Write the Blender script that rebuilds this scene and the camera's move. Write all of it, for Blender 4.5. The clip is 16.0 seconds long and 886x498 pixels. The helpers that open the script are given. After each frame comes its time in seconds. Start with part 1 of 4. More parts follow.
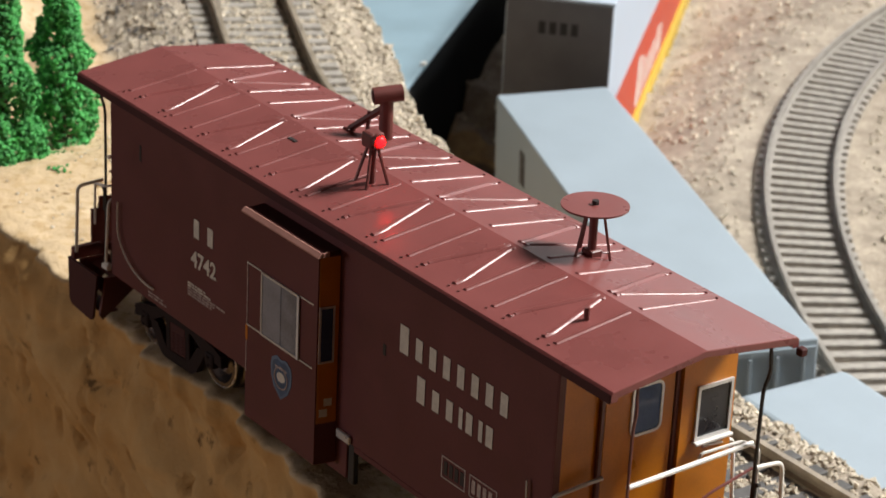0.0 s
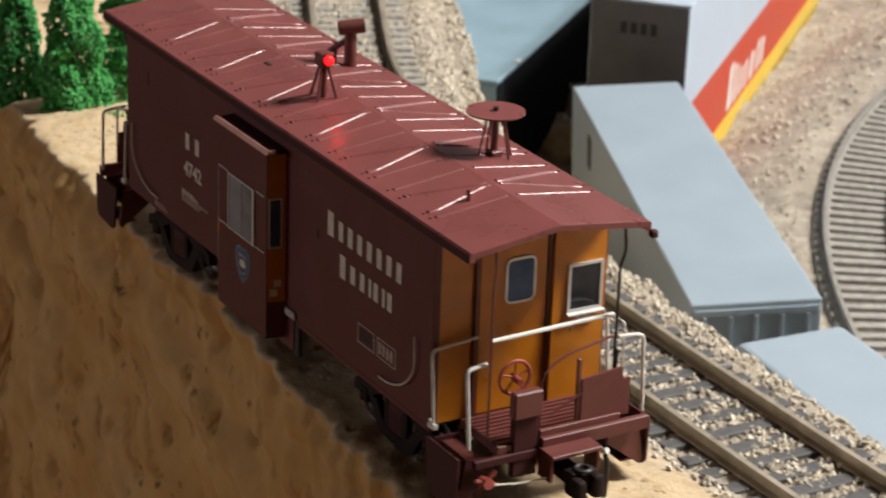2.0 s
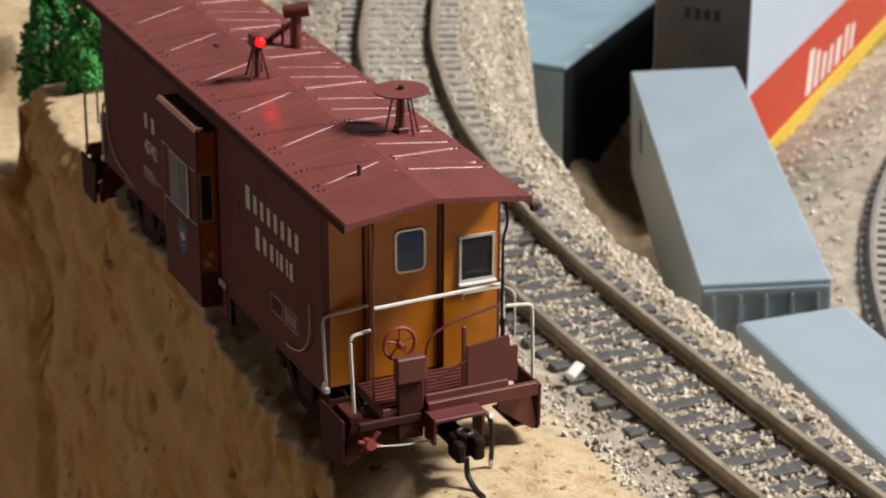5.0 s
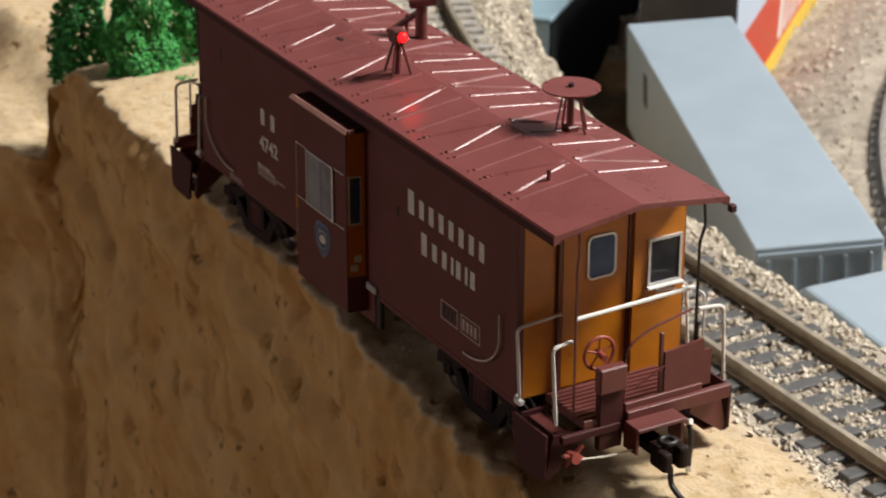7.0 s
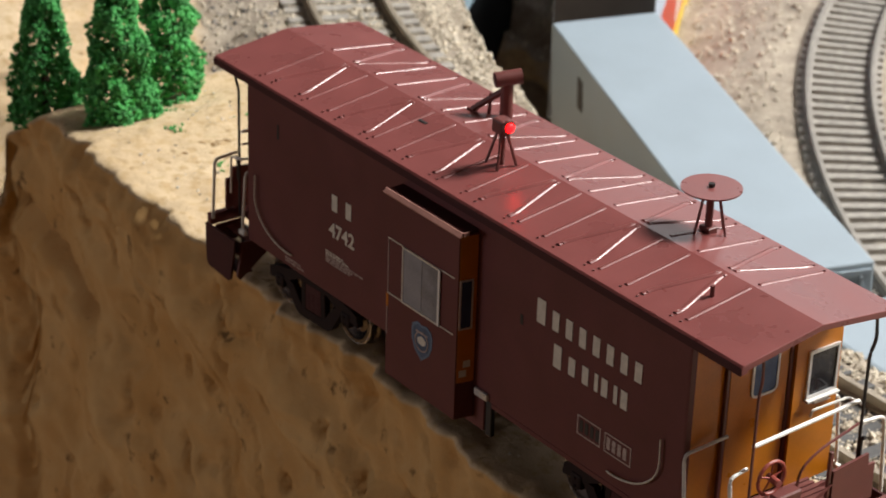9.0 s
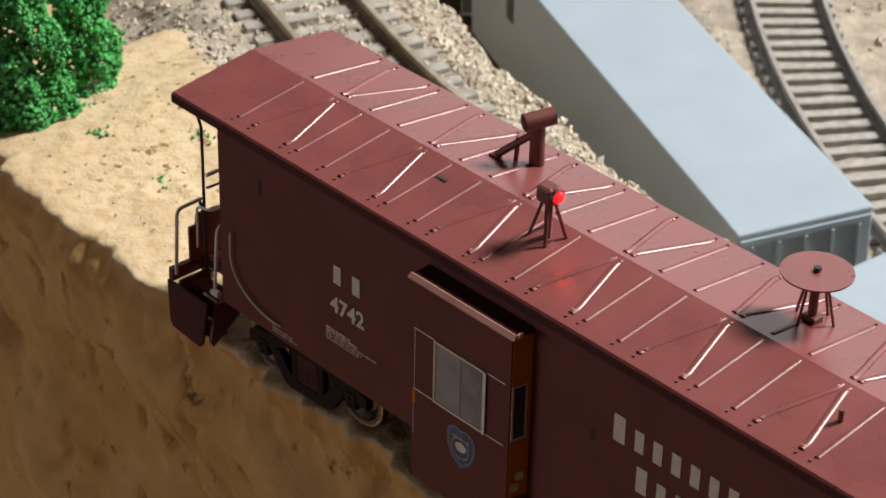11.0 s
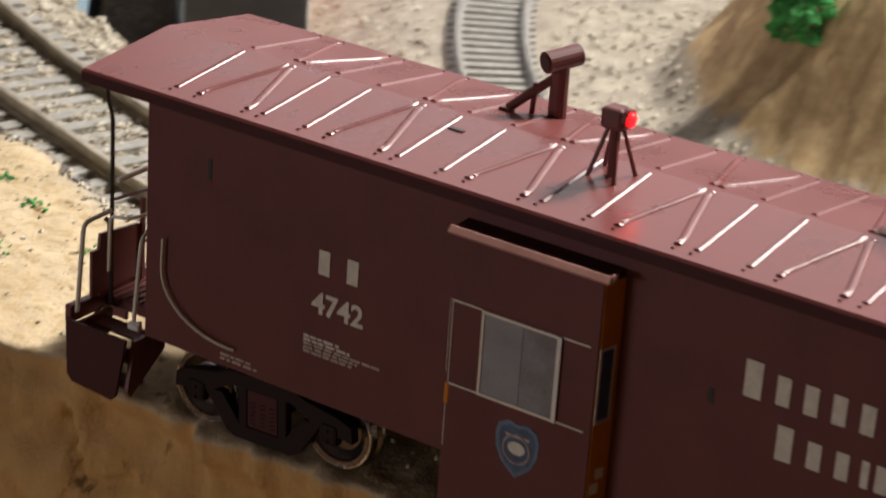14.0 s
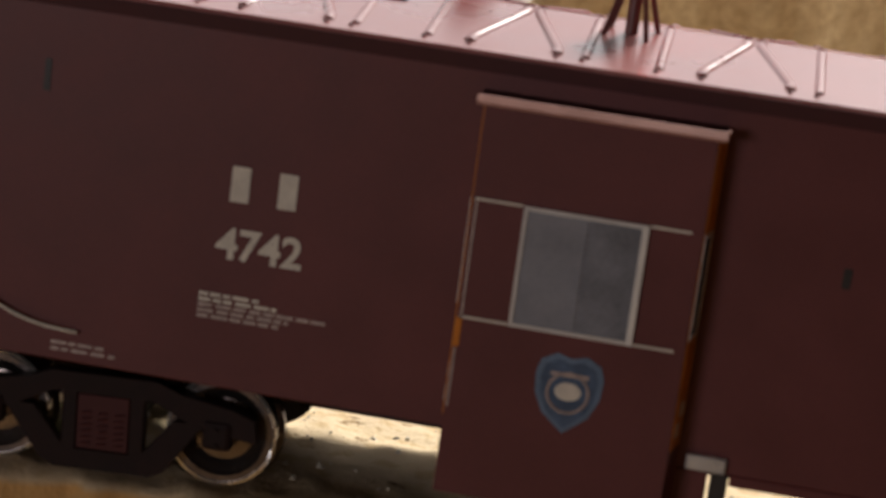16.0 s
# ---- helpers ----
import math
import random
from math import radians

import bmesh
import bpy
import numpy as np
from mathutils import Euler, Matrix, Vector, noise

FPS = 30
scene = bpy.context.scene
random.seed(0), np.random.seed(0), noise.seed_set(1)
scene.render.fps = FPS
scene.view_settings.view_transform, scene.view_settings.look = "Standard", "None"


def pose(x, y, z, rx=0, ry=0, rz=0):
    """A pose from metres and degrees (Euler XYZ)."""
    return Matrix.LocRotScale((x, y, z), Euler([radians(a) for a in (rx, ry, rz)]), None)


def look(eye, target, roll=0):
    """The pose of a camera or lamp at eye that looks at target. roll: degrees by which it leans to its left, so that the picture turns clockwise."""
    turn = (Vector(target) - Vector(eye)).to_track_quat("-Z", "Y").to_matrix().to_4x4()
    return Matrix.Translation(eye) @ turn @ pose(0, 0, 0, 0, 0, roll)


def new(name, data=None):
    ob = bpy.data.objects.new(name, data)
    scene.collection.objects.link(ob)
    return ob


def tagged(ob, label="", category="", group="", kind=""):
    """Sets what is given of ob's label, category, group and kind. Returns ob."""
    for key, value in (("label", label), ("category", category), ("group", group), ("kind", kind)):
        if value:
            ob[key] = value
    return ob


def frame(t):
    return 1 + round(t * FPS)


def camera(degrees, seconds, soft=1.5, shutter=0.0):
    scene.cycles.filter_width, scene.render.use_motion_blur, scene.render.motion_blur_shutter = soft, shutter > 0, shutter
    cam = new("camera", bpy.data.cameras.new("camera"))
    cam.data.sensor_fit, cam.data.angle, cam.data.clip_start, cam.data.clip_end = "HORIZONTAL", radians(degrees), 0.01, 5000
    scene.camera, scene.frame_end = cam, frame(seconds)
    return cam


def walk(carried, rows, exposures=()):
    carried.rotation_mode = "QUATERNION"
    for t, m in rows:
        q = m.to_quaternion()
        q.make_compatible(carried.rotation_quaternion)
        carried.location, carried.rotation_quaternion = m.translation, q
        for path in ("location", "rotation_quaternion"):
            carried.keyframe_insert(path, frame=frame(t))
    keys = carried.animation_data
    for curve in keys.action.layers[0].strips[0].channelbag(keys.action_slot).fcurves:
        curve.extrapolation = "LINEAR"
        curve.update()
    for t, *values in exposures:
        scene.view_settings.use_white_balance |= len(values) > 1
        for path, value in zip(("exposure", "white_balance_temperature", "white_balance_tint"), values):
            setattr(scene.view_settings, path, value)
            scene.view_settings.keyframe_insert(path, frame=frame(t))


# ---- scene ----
cam = camera(20.88, 16.0, 1.5, 0.4)
cam.data.dof.use_dof, cam.data.dof.focus_distance, cam.data.dof.aperture_fstop = True, 0.282, 108.0
PATH = [
    (0, (0.22662, -0.17094, 0.14938), (0.08033, -0.05935, 0.07098), 2.9),
    (0.5, (0.23938, -0.17476, 0.14696), (0.09108, -0.06466, 0.07026), 3.4),
    (1, (0.25340, -0.17578, 0.14529), (0.10239, -0.06907, 0.06908), 2.8),
    (1.5, (0.27302, -0.16982, 0.15067), (0.11778, -0.06896, 0.07500), 2.2),
    (2, (0.29494, -0.16278, 0.14796), (0.13535, -0.06769, 0.07387), 2.1),
    (2.5, (0.31427, -0.14293, 0.14753), (0.15157, -0.05353, 0.07313), 1.7),
    (3, (0.32494, -0.13013, 0.15187), (0.15946, -0.04704, 0.07628), 0.9),
    (3.5, (0.33274, -0.12351, 0.15180), (0.16460, -0.04589, 0.07628), 0.4),
    (6, (0.31911, -0.14107, 0.15182), (0.15097, -0.06285, 0.07690), -0.1),
    (6.5, (0.30644, -0.15433, 0.15246), (0.14260, -0.07081, 0.07384), -0.2),
    (7, (0.29232, -0.16879, 0.15972), (0.13409, -0.07777, 0.07800), 0.2),
    (7.5, (0.28052, -0.18423, 0.16563), (0.12604, -0.08824, 0.08244), 1.1),
    (8, (0.26517, -0.19181, 0.17106), (0.11448, -0.09075, 0.08691), 1.4),
    (8.5, (0.24834, -0.19510, 0.17534), (0.10254, -0.08850, 0.08944), 1.7),
    (9, (0.23258, -0.20099, 0.17641), (0.09120, -0.09110, 0.08732), 1.9),
    (9.5, (0.21130, -0.19094, 0.18834), (0.07571, -0.08045, 0.09135), 1.0),
    (12, (0.14777, -0.17706, 0.17673), (0.02724, -0.05913, 0.06920), 1.8),
    (12.5, (0.15781, -0.17468, 0.16925), (0.03411, -0.05738, 0.06465), 2.0),
    (13, (0.17277, -0.17217, 0.15598), (0.04457, -0.05207, 0.06038), 1.9),
    (13.5, (0.14351, -0.18810, 0.12818), (0.02361, -0.05240, 0.04328), 2.6),
    (14, (0.09926, -0.19369, 0.11849), (-0.00285, -0.04038, 0.04058), 4.0),
    (14.5, (0.06243, -0.19908, 0.09887), (-0.01366, -0.02759, 0.02958), 5.6),
    (15, (0.02598, -0.19616, 0.08341), (-0.01932, -0.01266, 0.01801), 6.4),
    (15.5, (0.00801, -0.19065, 0.06692), (-0.02349, -0.00023, 0.01451), 7.3),
    (16, (0.00090, -0.18454, 0.06188), (-0.02159, 0.00821, 0.01349), 7.7),
]
walk(cam, [(t, look(e, a, r)) for t, e, a, r in PATH], [(0.0, 0.06), (1.5, 0.0), (3.0, -0.14), (6.0, -0.16), (7.5, 0.0), (13.0, 0.04), (13.9, 0.08), (14.5, -0.08), (15.3, 0.06), (16.0, 0.16)])

# world in metres; a model railway at 1:87, so the plan below is written in centimetres
CM = 0.01

# ---- light: a closed room, one ceiling lamp and two added area lights ----
world = bpy.data.worlds.new("room_air")
scene.world = world
world.use_nodes = True
world.node_tree.nodes["Background"].inputs[0].default_value = (0.9, 0.95, 1.0, 1)
world.node_tree.nodes["Background"].inputs[1].default_value = 0.05


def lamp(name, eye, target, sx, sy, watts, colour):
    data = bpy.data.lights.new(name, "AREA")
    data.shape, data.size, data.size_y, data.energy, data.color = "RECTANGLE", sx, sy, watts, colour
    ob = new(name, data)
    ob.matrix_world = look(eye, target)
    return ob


lamp("ceiling_lamp_main", (0.344, 0.853, 1.00), (0, 0, 0), 0.26, 0.34, 35.5, (1.0, 0.97, 0.92))
# Fill light added low down for the cliff and the car's near side.
lamp("low_fill_light", (-1.00, -2.00, 0.16), (0, 0, 0), 0.60, 0.30, 7.3, (1.0, 0.94, 0.97))
# Area light added before the solid north wall to give the roof sheen.
lamp("north_sheen_light", (-0.90, 2.62, 1.12), (-0.90, 0.0, 0.50), 3.5, 2.50, 50.0, (0.98, 0.94, 0.95))


# ---- materials ----
def mat(name, base, rough=0.5, metal=0.0, vary=0.25, scale=400.0, fine=3000.0, bump=0.15, dist=0.0002, tint=None, rand=0.0, spec=0.5):
    """Base colour broken up by two scales of noise, with fine relief."""
    m = bpy.data.materials.new(name)
    m.use_nodes = True
    nt = m.node_tree
    n, l = nt.nodes, nt.links
    b = n["Principled BSDF"]
    b.inputs["Roughness"].default_value = rough
    b.inputs["Metallic"].default_value = metal
    b.inputs["Specular IOR Level"].default_value = spec
    geo = n.new("ShaderNodeNewGeometry")
    n1, n2 = n.new("ShaderNodeTexNoise"), n.new("ShaderNodeTexNoise")
    for t, s, d in ((n1, scale, 4), (n2, fine, 2)):
        t.inputs["Scale"].default_value, t.inputs["Detail"].default_value = s, d
        l.new(geo.outputs["Position"], t.inputs["Vector"])
    mix = n.new("ShaderNodeMix")
    mix.data_type = "RGBA"
    dark = tuple(c * (1 - vary) for c in base)
    light = tint or tuple(min(1, c * (1 + vary)) for c in base)
    mix.inputs[6].default_value, mix.inputs[7].default_value = (*dark, 1), (*light, 1)
    add = n.new("ShaderNodeMath")
    add.operation = "MULTIPLY_ADD"
    add.inputs[1].default_value = 0.35
    l.new(n2.outputs["Fac"], add.inputs[0])
    ramp = n.new("ShaderNodeMapRange")
    ramp.inputs[1].default_value, ramp.inputs[2].default_value = 0.4, 0.95
    l.new(n1.outputs["Fac"], add.inputs[2])
    l.new(add.outputs[0], ramp.inputs[0])
    l.new(ramp.outputs[0], mix.inputs[0])
    out = mix.outputs[2]
    if rand:
        info, hsv, mr = n.new("ShaderNodeNewGeometry"), n.new("ShaderNodeHueSaturation"), n.new("ShaderNodeMapRange")
        mr.inputs[3].default_value, mr.inputs[4].default_value = 1 - rand, 1 + rand
        l.new(info.outputs["Random Per Island"], mr.inputs[0])
        l.new(mr.outputs[0], hsv.inputs["Value"])
        l.new(out, hsv.inputs["Color"])
        out = hsv.outputs[0]
    l.new(out, b.inputs["Base Color"])
    bp = n.new("ShaderNodeBump")
    bp.inputs["Strength"].default_value, bp.inputs["Distance"].default_value = bump, dist
    l.new(add.outputs[0], bp.inputs["Height"])
    l.new(bp.outputs[0], b.inputs["Normal"])
    rr = n.new("ShaderNodeMapRange")
    rr.inputs[3].default_value, rr.inputs[4].default_value = max(0.02, rough - 0.08), min(1, rough + 0.1)
    l.new(n1.outputs["Fac"], rr.inputs[0])
    l.new(rr.outputs[0], b.inputs["Roughness"])
    return m


M = dict(
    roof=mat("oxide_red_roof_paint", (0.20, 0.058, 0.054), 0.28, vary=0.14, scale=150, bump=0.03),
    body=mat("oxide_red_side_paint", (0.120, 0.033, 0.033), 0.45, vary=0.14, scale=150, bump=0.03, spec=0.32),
    trim=mat("oxide_red_detail_plastic", (0.135, 0.036, 0.031), 0.45, vary=0.15, scale=300, bump=0.05),
    orange=mat("daylight_orange_paint", (0.56, 0.19, 0.010), 0.30, vary=0.14, scale=250, bump=0.06),
    white=mat("white_paint", (0.72, 0.70, 0.66), 0.4, vary=0.12, scale=600, bump=0.05),
    cream=mat("aged_white_lettering", (0.62, 0.58, 0.50), 0.5, vary=0.15, scale=900, bump=0.03),
    faded=mat("faint_lettering", (0.40, 0.32, 0.29), 0.5, vary=0.3, scale=2500, bump=0.03),
    black=mat("black_plastic", (0.018, 0.015, 0.014), 0.5, vary=0.3, scale=400, bump=0.1),
    steel=mat("dark_weathered_steel", (0.016, 0.0075, 0.007), 0.65, vary=0.35, scale=500, bump=0.15, spec=0.18),
    wheel=mat("bright_wheel_tread", (0.75, 0.72, 0.68), 0.25, metal=0.9, vary=0.15, scale=500, bump=0.05),
    chrome=mat("silver_window_frame", (0.66, 0.66, 0.66), 0.3, metal=0.5, vary=0.1, scale=500, bump=0.04),
    blue_pane=mat("blue_door_glazing", (0.075, 0.13, 0.29), 0.08, vary=0.35, scale=300, bump=0.0),
    dark_pane=mat("smoky_end_glazing", (0.022, 0.022, 0.027), 0.05, vary=0.3, scale=300, bump=0.0),
    glassy=mat("dark_window_glazing", (0.035, 0.065, 0.16), 0.06, vary=0.2, scale=300, bump=0.0),
    pale_pane=mat("pale_pane_tone", (0.26, 0.27, 0.305), 0.10, vary=0.15, scale=300, bump=0.0),
    grey_pane=mat("grey_window_glazing", (0.205, 0.215, 0.245), 0.06, vary=0.3, scale=300, bump=0.0),
    badge_field=mat("deep_blue_badge_field", (0.055, 0.095, 0.17), 0.4, vary=0.3, scale=1200, bump=0.03),
    badge=mat("slate_blue_badge", (0.11, 0.17, 0.26), 0.4, vary=0.25, scale=900, bump=0.03),
    rust=mat("red_oxide_bracket", (0.30, 0.06, 0.045), 0.45, vary=0.2, scale=500, bump=0.1),
    grey=mat("blue_grey_container_paint", (0.315, 0.385, 0.445), 0.42, vary=0.06, scale=80, bump=0.04, spec=0.4),
    slate=mat("dark_grey_container_end", (0.125, 0.12, 0.128), 0.5, vary=0.15, scale=120, bump=0.05),
    teal=mat("teal_grey_boxcar_paint", (0.235, 0.345, 0.415), 0.4, vary=0.12, scale=80, bump=0.05),
    paleblue=mat("pale_blue_white_roof_paint", (0.45, 0.53, 0.64), 0.45, vary=0.05, scale=80, bump=0.04),
    red=mat("signal_red_boxcar_paint", (0.50, 0.045, 0.018), 0.4, vary=0.12, scale=120, bump=0.04),
    yellow=mat("yellow_sill_paint", (0.66, 0.46, 0.05), 0.42, vary=0.15, scale=200, bump=0.04),
    rail=mat("nickel_silver_weathered_rail", (0.35, 0.30, 0.23), 0.40, metal=0.3, vary=0.35, scale=250, bump=0.1),
    tie_grey=mat("dusty_grey_tie", (0.32, 0.30, 0.27), 0.7, vary=0.3, scale=500, bump=0.3, rand=0.2),
    tie=mat("charcoal_plastic_tie", (0.085, 0.083, 0.082), 0.6, vary=0.3, scale=600, bump=0.3, rand=0.2),
    gravel=mat("buff_ballast_gravel", (0.55, 0.49, 0.395), 0.85, vary=0.3, scale=900, bump=0.5, rand=0.25),
    dark_gravel=mat("grey_ballast_gravel", (0.16, 0.15, 0.15), 0.85, vary=0.3, scale=900, bump=0.5, rand=0.5),
    leaf=mat("bright_green_foam_foliage", (0.055, 0.31, 0.075), 0.8, vary=0.45, scale=500, fine=4000, bump=0.6, tint=(0.10, 0.50, 0.13), rand=0.35),
    bark=mat("brown_tree_trunk", (0.07, 0.045, 0.025), 0.85, vary=0.3, scale=800, bump=0.4),
    plaster=mat("grey_room_plaster", (0.22, 0.215, 0.21), 0.9, vary=0.04, scale=3, bump=0.05),
    dull_rail=mat("dusty_grey_rail", (0.30, 0.28, 0.25), 0.45, metal=0.3, vary=0.3, scale=250, bump=0.1),
    # Darker copy of the oxide red that puts shade into the colour.
    shaded_red=mat("shaded_oxide_red", (0.062, 0.018, 0.018), 0.6, vary=0.12, scale=150, bump=0.05, spec=0.2),
    # Near-black with little gloss, for the boxcar's side and the caboose underframe.
    deep_black=mat("deep_black_car_side", (0.009, 0.010, 0.011), 0.8, vary=0.3, scale=150, bump=0.1, spec=0.1),
    # For unseen walls, kept dark so that less bounce light reaches the car.
    dark_wall=mat("dark_brown_unseen_wall", (0.10, 0.06, 0.035), 0.7, vary=0.15, scale=6, bump=0.05),
    cheek=mat("dull_orange_cheek_paint", (0.54, 0.18, 0.017), 0.40, vary=0.12, scale=250, bump=0.06, spec=0.3),
    disc=mat("worn_metal_wheel_face", (0.20, 0.17, 0.16), 0.26, metal=0.95, vary=0.5, scale=180, bump=0.1),
    lip=mat("pink_edge_highlight", (0.40, 0.20, 0.165), 0.4, vary=0.15, scale=300, bump=0.05),
    lens=None,
)


def emissive(name, colour, strength):
    m = bpy.data.materials.new(name)
    m.use_nodes = True
    b = m.node_tree.nodes["Principled BSDF"]
    b.inputs["Base Color"].default_value = (*colour, 1)
    b.inputs["Emission Color"].default_value = (*colour, 1)
    b.inputs["Emission Strength"].default_value = strength
    return m


M["lens"] = emissive("lit_red_marker_lens", (1.0, 0.001, 0.0015), 26.0)


def ground_material():
    """Sand-coloured plaster with scratches and pits, turning to buff stony ground round the tracks and in the pit."""
    m = bpy.data.materials.new("sand_plaster_and_stony_ground")
    m.use_nodes = True
    nt = m.node_tree
    n, l = nt.nodes, nt.links
    b = n["Principled BSDF"]
    b.inputs["Roughness"].default_value = 0.9
    b.inputs["Specular IOR Level"].default_value = 0.2
    geo = n.new("ShaderNodeNewGeometry")

    def tex(scale, detail=5, rough=0.6, stretch=None):
        t = n.new("ShaderNodeTexNoise")
        t.inputs["Scale"].default_value, t.inputs["Detail"].default_value, t.inputs["Roughness"].default_value = scale, detail, rough
        if stretch:
            mp = n.new("ShaderNodeMapping")
            mp.inputs["Scale"].default_value = stretch
            l.new(geo.outputs["Position"], mp.inputs[0])
            l.new(mp.outputs[0], t.inputs["Vector"])
        else:
            l.new(geo.outputs["Position"], t.inputs["Vector"])
        return t.outputs["Fac"]

    def mix(fac, a, c):
        x = n.new("ShaderNodeMix")
        x.data_type = "RGBA"
        for s, v in ((0, fac), (6, a), (7, c)):
            if isinstance(v, tuple):
                x.inputs[s].default_value = (*v, 1)
            else:
                l.new(v, x.inputs[s])
        return x.outputs[2]

    def rng(v, lo, hi, a=0.0, c=1.0):
        x = n.new("ShaderNodeMapRange")
        for s, w in ((1, lo), (2, hi), (3, a), (4, c)):
            x.inputs[s].default_value = w
        l.new(v, x.inputs[0])
        return x.outputs[0]

    big, mid, fine = tex(45), tex(260), tex(1700, 4)
    att = n.new("ShaderNodeAttribute")
    att.attribute_name = "stony"
    # One sand in two tones: shade painted into the cliff, light into the shelf.
    cliff_shade = mix(rng(big, 0.35, 0.7), (0.53, 0.30, 0.105), (0.64, 0.425, 0.19))
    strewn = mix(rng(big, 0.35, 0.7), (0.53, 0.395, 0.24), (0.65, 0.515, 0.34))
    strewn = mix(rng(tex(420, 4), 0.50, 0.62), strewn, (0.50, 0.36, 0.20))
    sand = mix(rng(att.outputs["Fac"], 0.0, -1.0), strewn, cliff_shade)
    sand = mix(rng(mid, 0.55, 0.9, 0.0, 0.45), sand, (0.60, 0.44, 0.24))
    # Pits and cracks are darkened in the colour, standing in for their shade.
    pits = rng(tex(300, 4, 0.6, (1, 1, 0.7)), 0.32, 0.40)
    gate = n.new("ShaderNodeMath")
    gate.operation = "MAXIMUM"
    l.new(pits, gate.inputs[0])
    l.new(rng(tex(55, 3), 0.56, 0.50), gate.inputs[1])
    pits = gate.outputs[0]
    sand = mix(pits, (0.20, 0.115, 0.045), sand)
    crack = n.new("ShaderNodeMath")
    crack.operation = "MAXIMUM"
    l.new(rng(tex(75, 3, 0.5, (1, 1, 0.35)), 0.255, 0.30), crack.inputs[0])
    l.new(rng(tex(38, 2), 0.46, 0.54), crack.inputs[1])
    sand = mix(crack.outputs[0], (0.23, 0.13, 0.058), sand)
    stony = mix(rng(tex(140, 6, 0.7), 0.36, 0.66), (0.27, 0.23, 0.185), (0.55, 0.48, 0.385))
    stony = mix(rng(fine, 0.3, 0.6), (0.26, 0.22, 0.18), stony)
    # The hill and back bank get a darker brown than the shelf.
    brown_sand = mix(rng(mid, 0.35, 0.7), (0.41, 0.275, 0.14), (0.58, 0.41, 0.23))
    ground = mix(rng(att.outputs["Fac"], 0.0, 1.0), sand, stony)
    ground = mix(rng(att.outputs["Fac"], 1.1, 1.9), ground, brown_sand)
    # Dark brown that puts the container's shade into the gap's colour.
    shaded_gap = mix(rng(tex(110, 5, 0.7), 0.35, 0.7), (0.11, 0.08, 0.05), (0.26, 0.19, 0.125))
    l.new(mix(rng(att.outputs["Fac"], 2.1, 2.9), ground, shaded_gap), b.inputs["Base Color"])
    h1 = n.new("ShaderNodeMath")
    h1.operation = "MULTIPLY_ADD"
    h1.inputs[1].default_value = 0.5
    l.new(fine, h1.inputs[0])
    l.new(mid, h1.inputs[2])
    h2 = n.new("ShaderNodeMath")
    h2.operation = "MULTIPLY_ADD"
    h2.inputs[1].default_value = 0.4
    l.new(pits, h2.inputs[0])
    l.new(h1.outputs[0], h2.inputs[2])
    bp = n.new("ShaderNodeBump")
    bp.inputs["Strength"].default_value, bp.inputs["Distance"].default_value = 0.45, 0.0010
    l.new(h2.outputs[0], bp.inputs["Height"])
    l.new(bp.outputs[0], b.inputs["Normal"])
    return m


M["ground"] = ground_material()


# ---- mesh helpers (all sizes in centimetres) ----
def part(name, bm, material, parent=None, label="", smooth=False):
    bm.normal_update()
    me = bpy.data.meshes.new(name)
    bmesh.ops.scale(bm, vec=(CM, CM, CM), verts=bm.verts)
    bm.to_mesh(me)
    bm.free()
    me.materials.append(material)
    if smooth:
        me.shade_smooth()
    ob = new(name, me)
    if parent is not None:
        ob.parent = parent
        ob.matrix_parent_inverse = parent.matrix_world.inverted() if parent.type == "EMPTY" else Matrix.Identity(4)
    return tagged(ob, label)


def thing(name, at, label, category, group=""):
    e = new(name)
    e.empty_display_size = 0.005
    e.matrix_world = Matrix.Translation(Vector(at) * CM)
    bpy.context.view_layer.update()
    return tagged(e, label, category, group)


def box(x0, x1, y0, y1, z0, z1, bevel=0.0, bm=None, seg=1, m=None):
    own = bmesh.new()
    bmesh.ops.create_cube(own, size=1)
    bmesh.ops.scale(own, vec=(x1 - x0, y1 - y0, z1 - z0), verts=own.verts)
    bmesh.ops.translate(own, vec=((x0 + x1) / 2, (y0 + y1) / 2, (z0 + z1) / 2), verts=own.verts)
    if bevel:
        bmesh.ops.bevel(own, geom=list(own.edges), offset=bevel, segments=seg, affect="EDGES", profile=0.5)
    if m is not None:
        bmesh.ops.transform(own, matrix=m, verts=own.verts)
    return join(bm, own)


def join(bm, own):
    if bm is None:
        return own
    me = bpy.data.meshes.new("scratch")
    own.to_mesh(me)
    own.free()
    bm.from_mesh(me)
    bpy.data.meshes.remove(me)
    return bm


def cyl(p, q, r0, r1=None, seg=12, bm=None, caps=True):
    p, q = Vector(p), Vector(q)
    own = bmesh.new()
    d = q - p
    bmesh.ops.create_cone(own, cap_ends=caps, segments=seg, radius1=r0, radius2=r0 if r1 is None else r1, depth=d.length)
    bmesh.ops.transform(own, matrix=Matrix.Translation((p + q) / 2) @ d.to_track_quat("Z", "Y").to_matrix().to_4x4(), verts=own.verts)
    return join(bm, own)


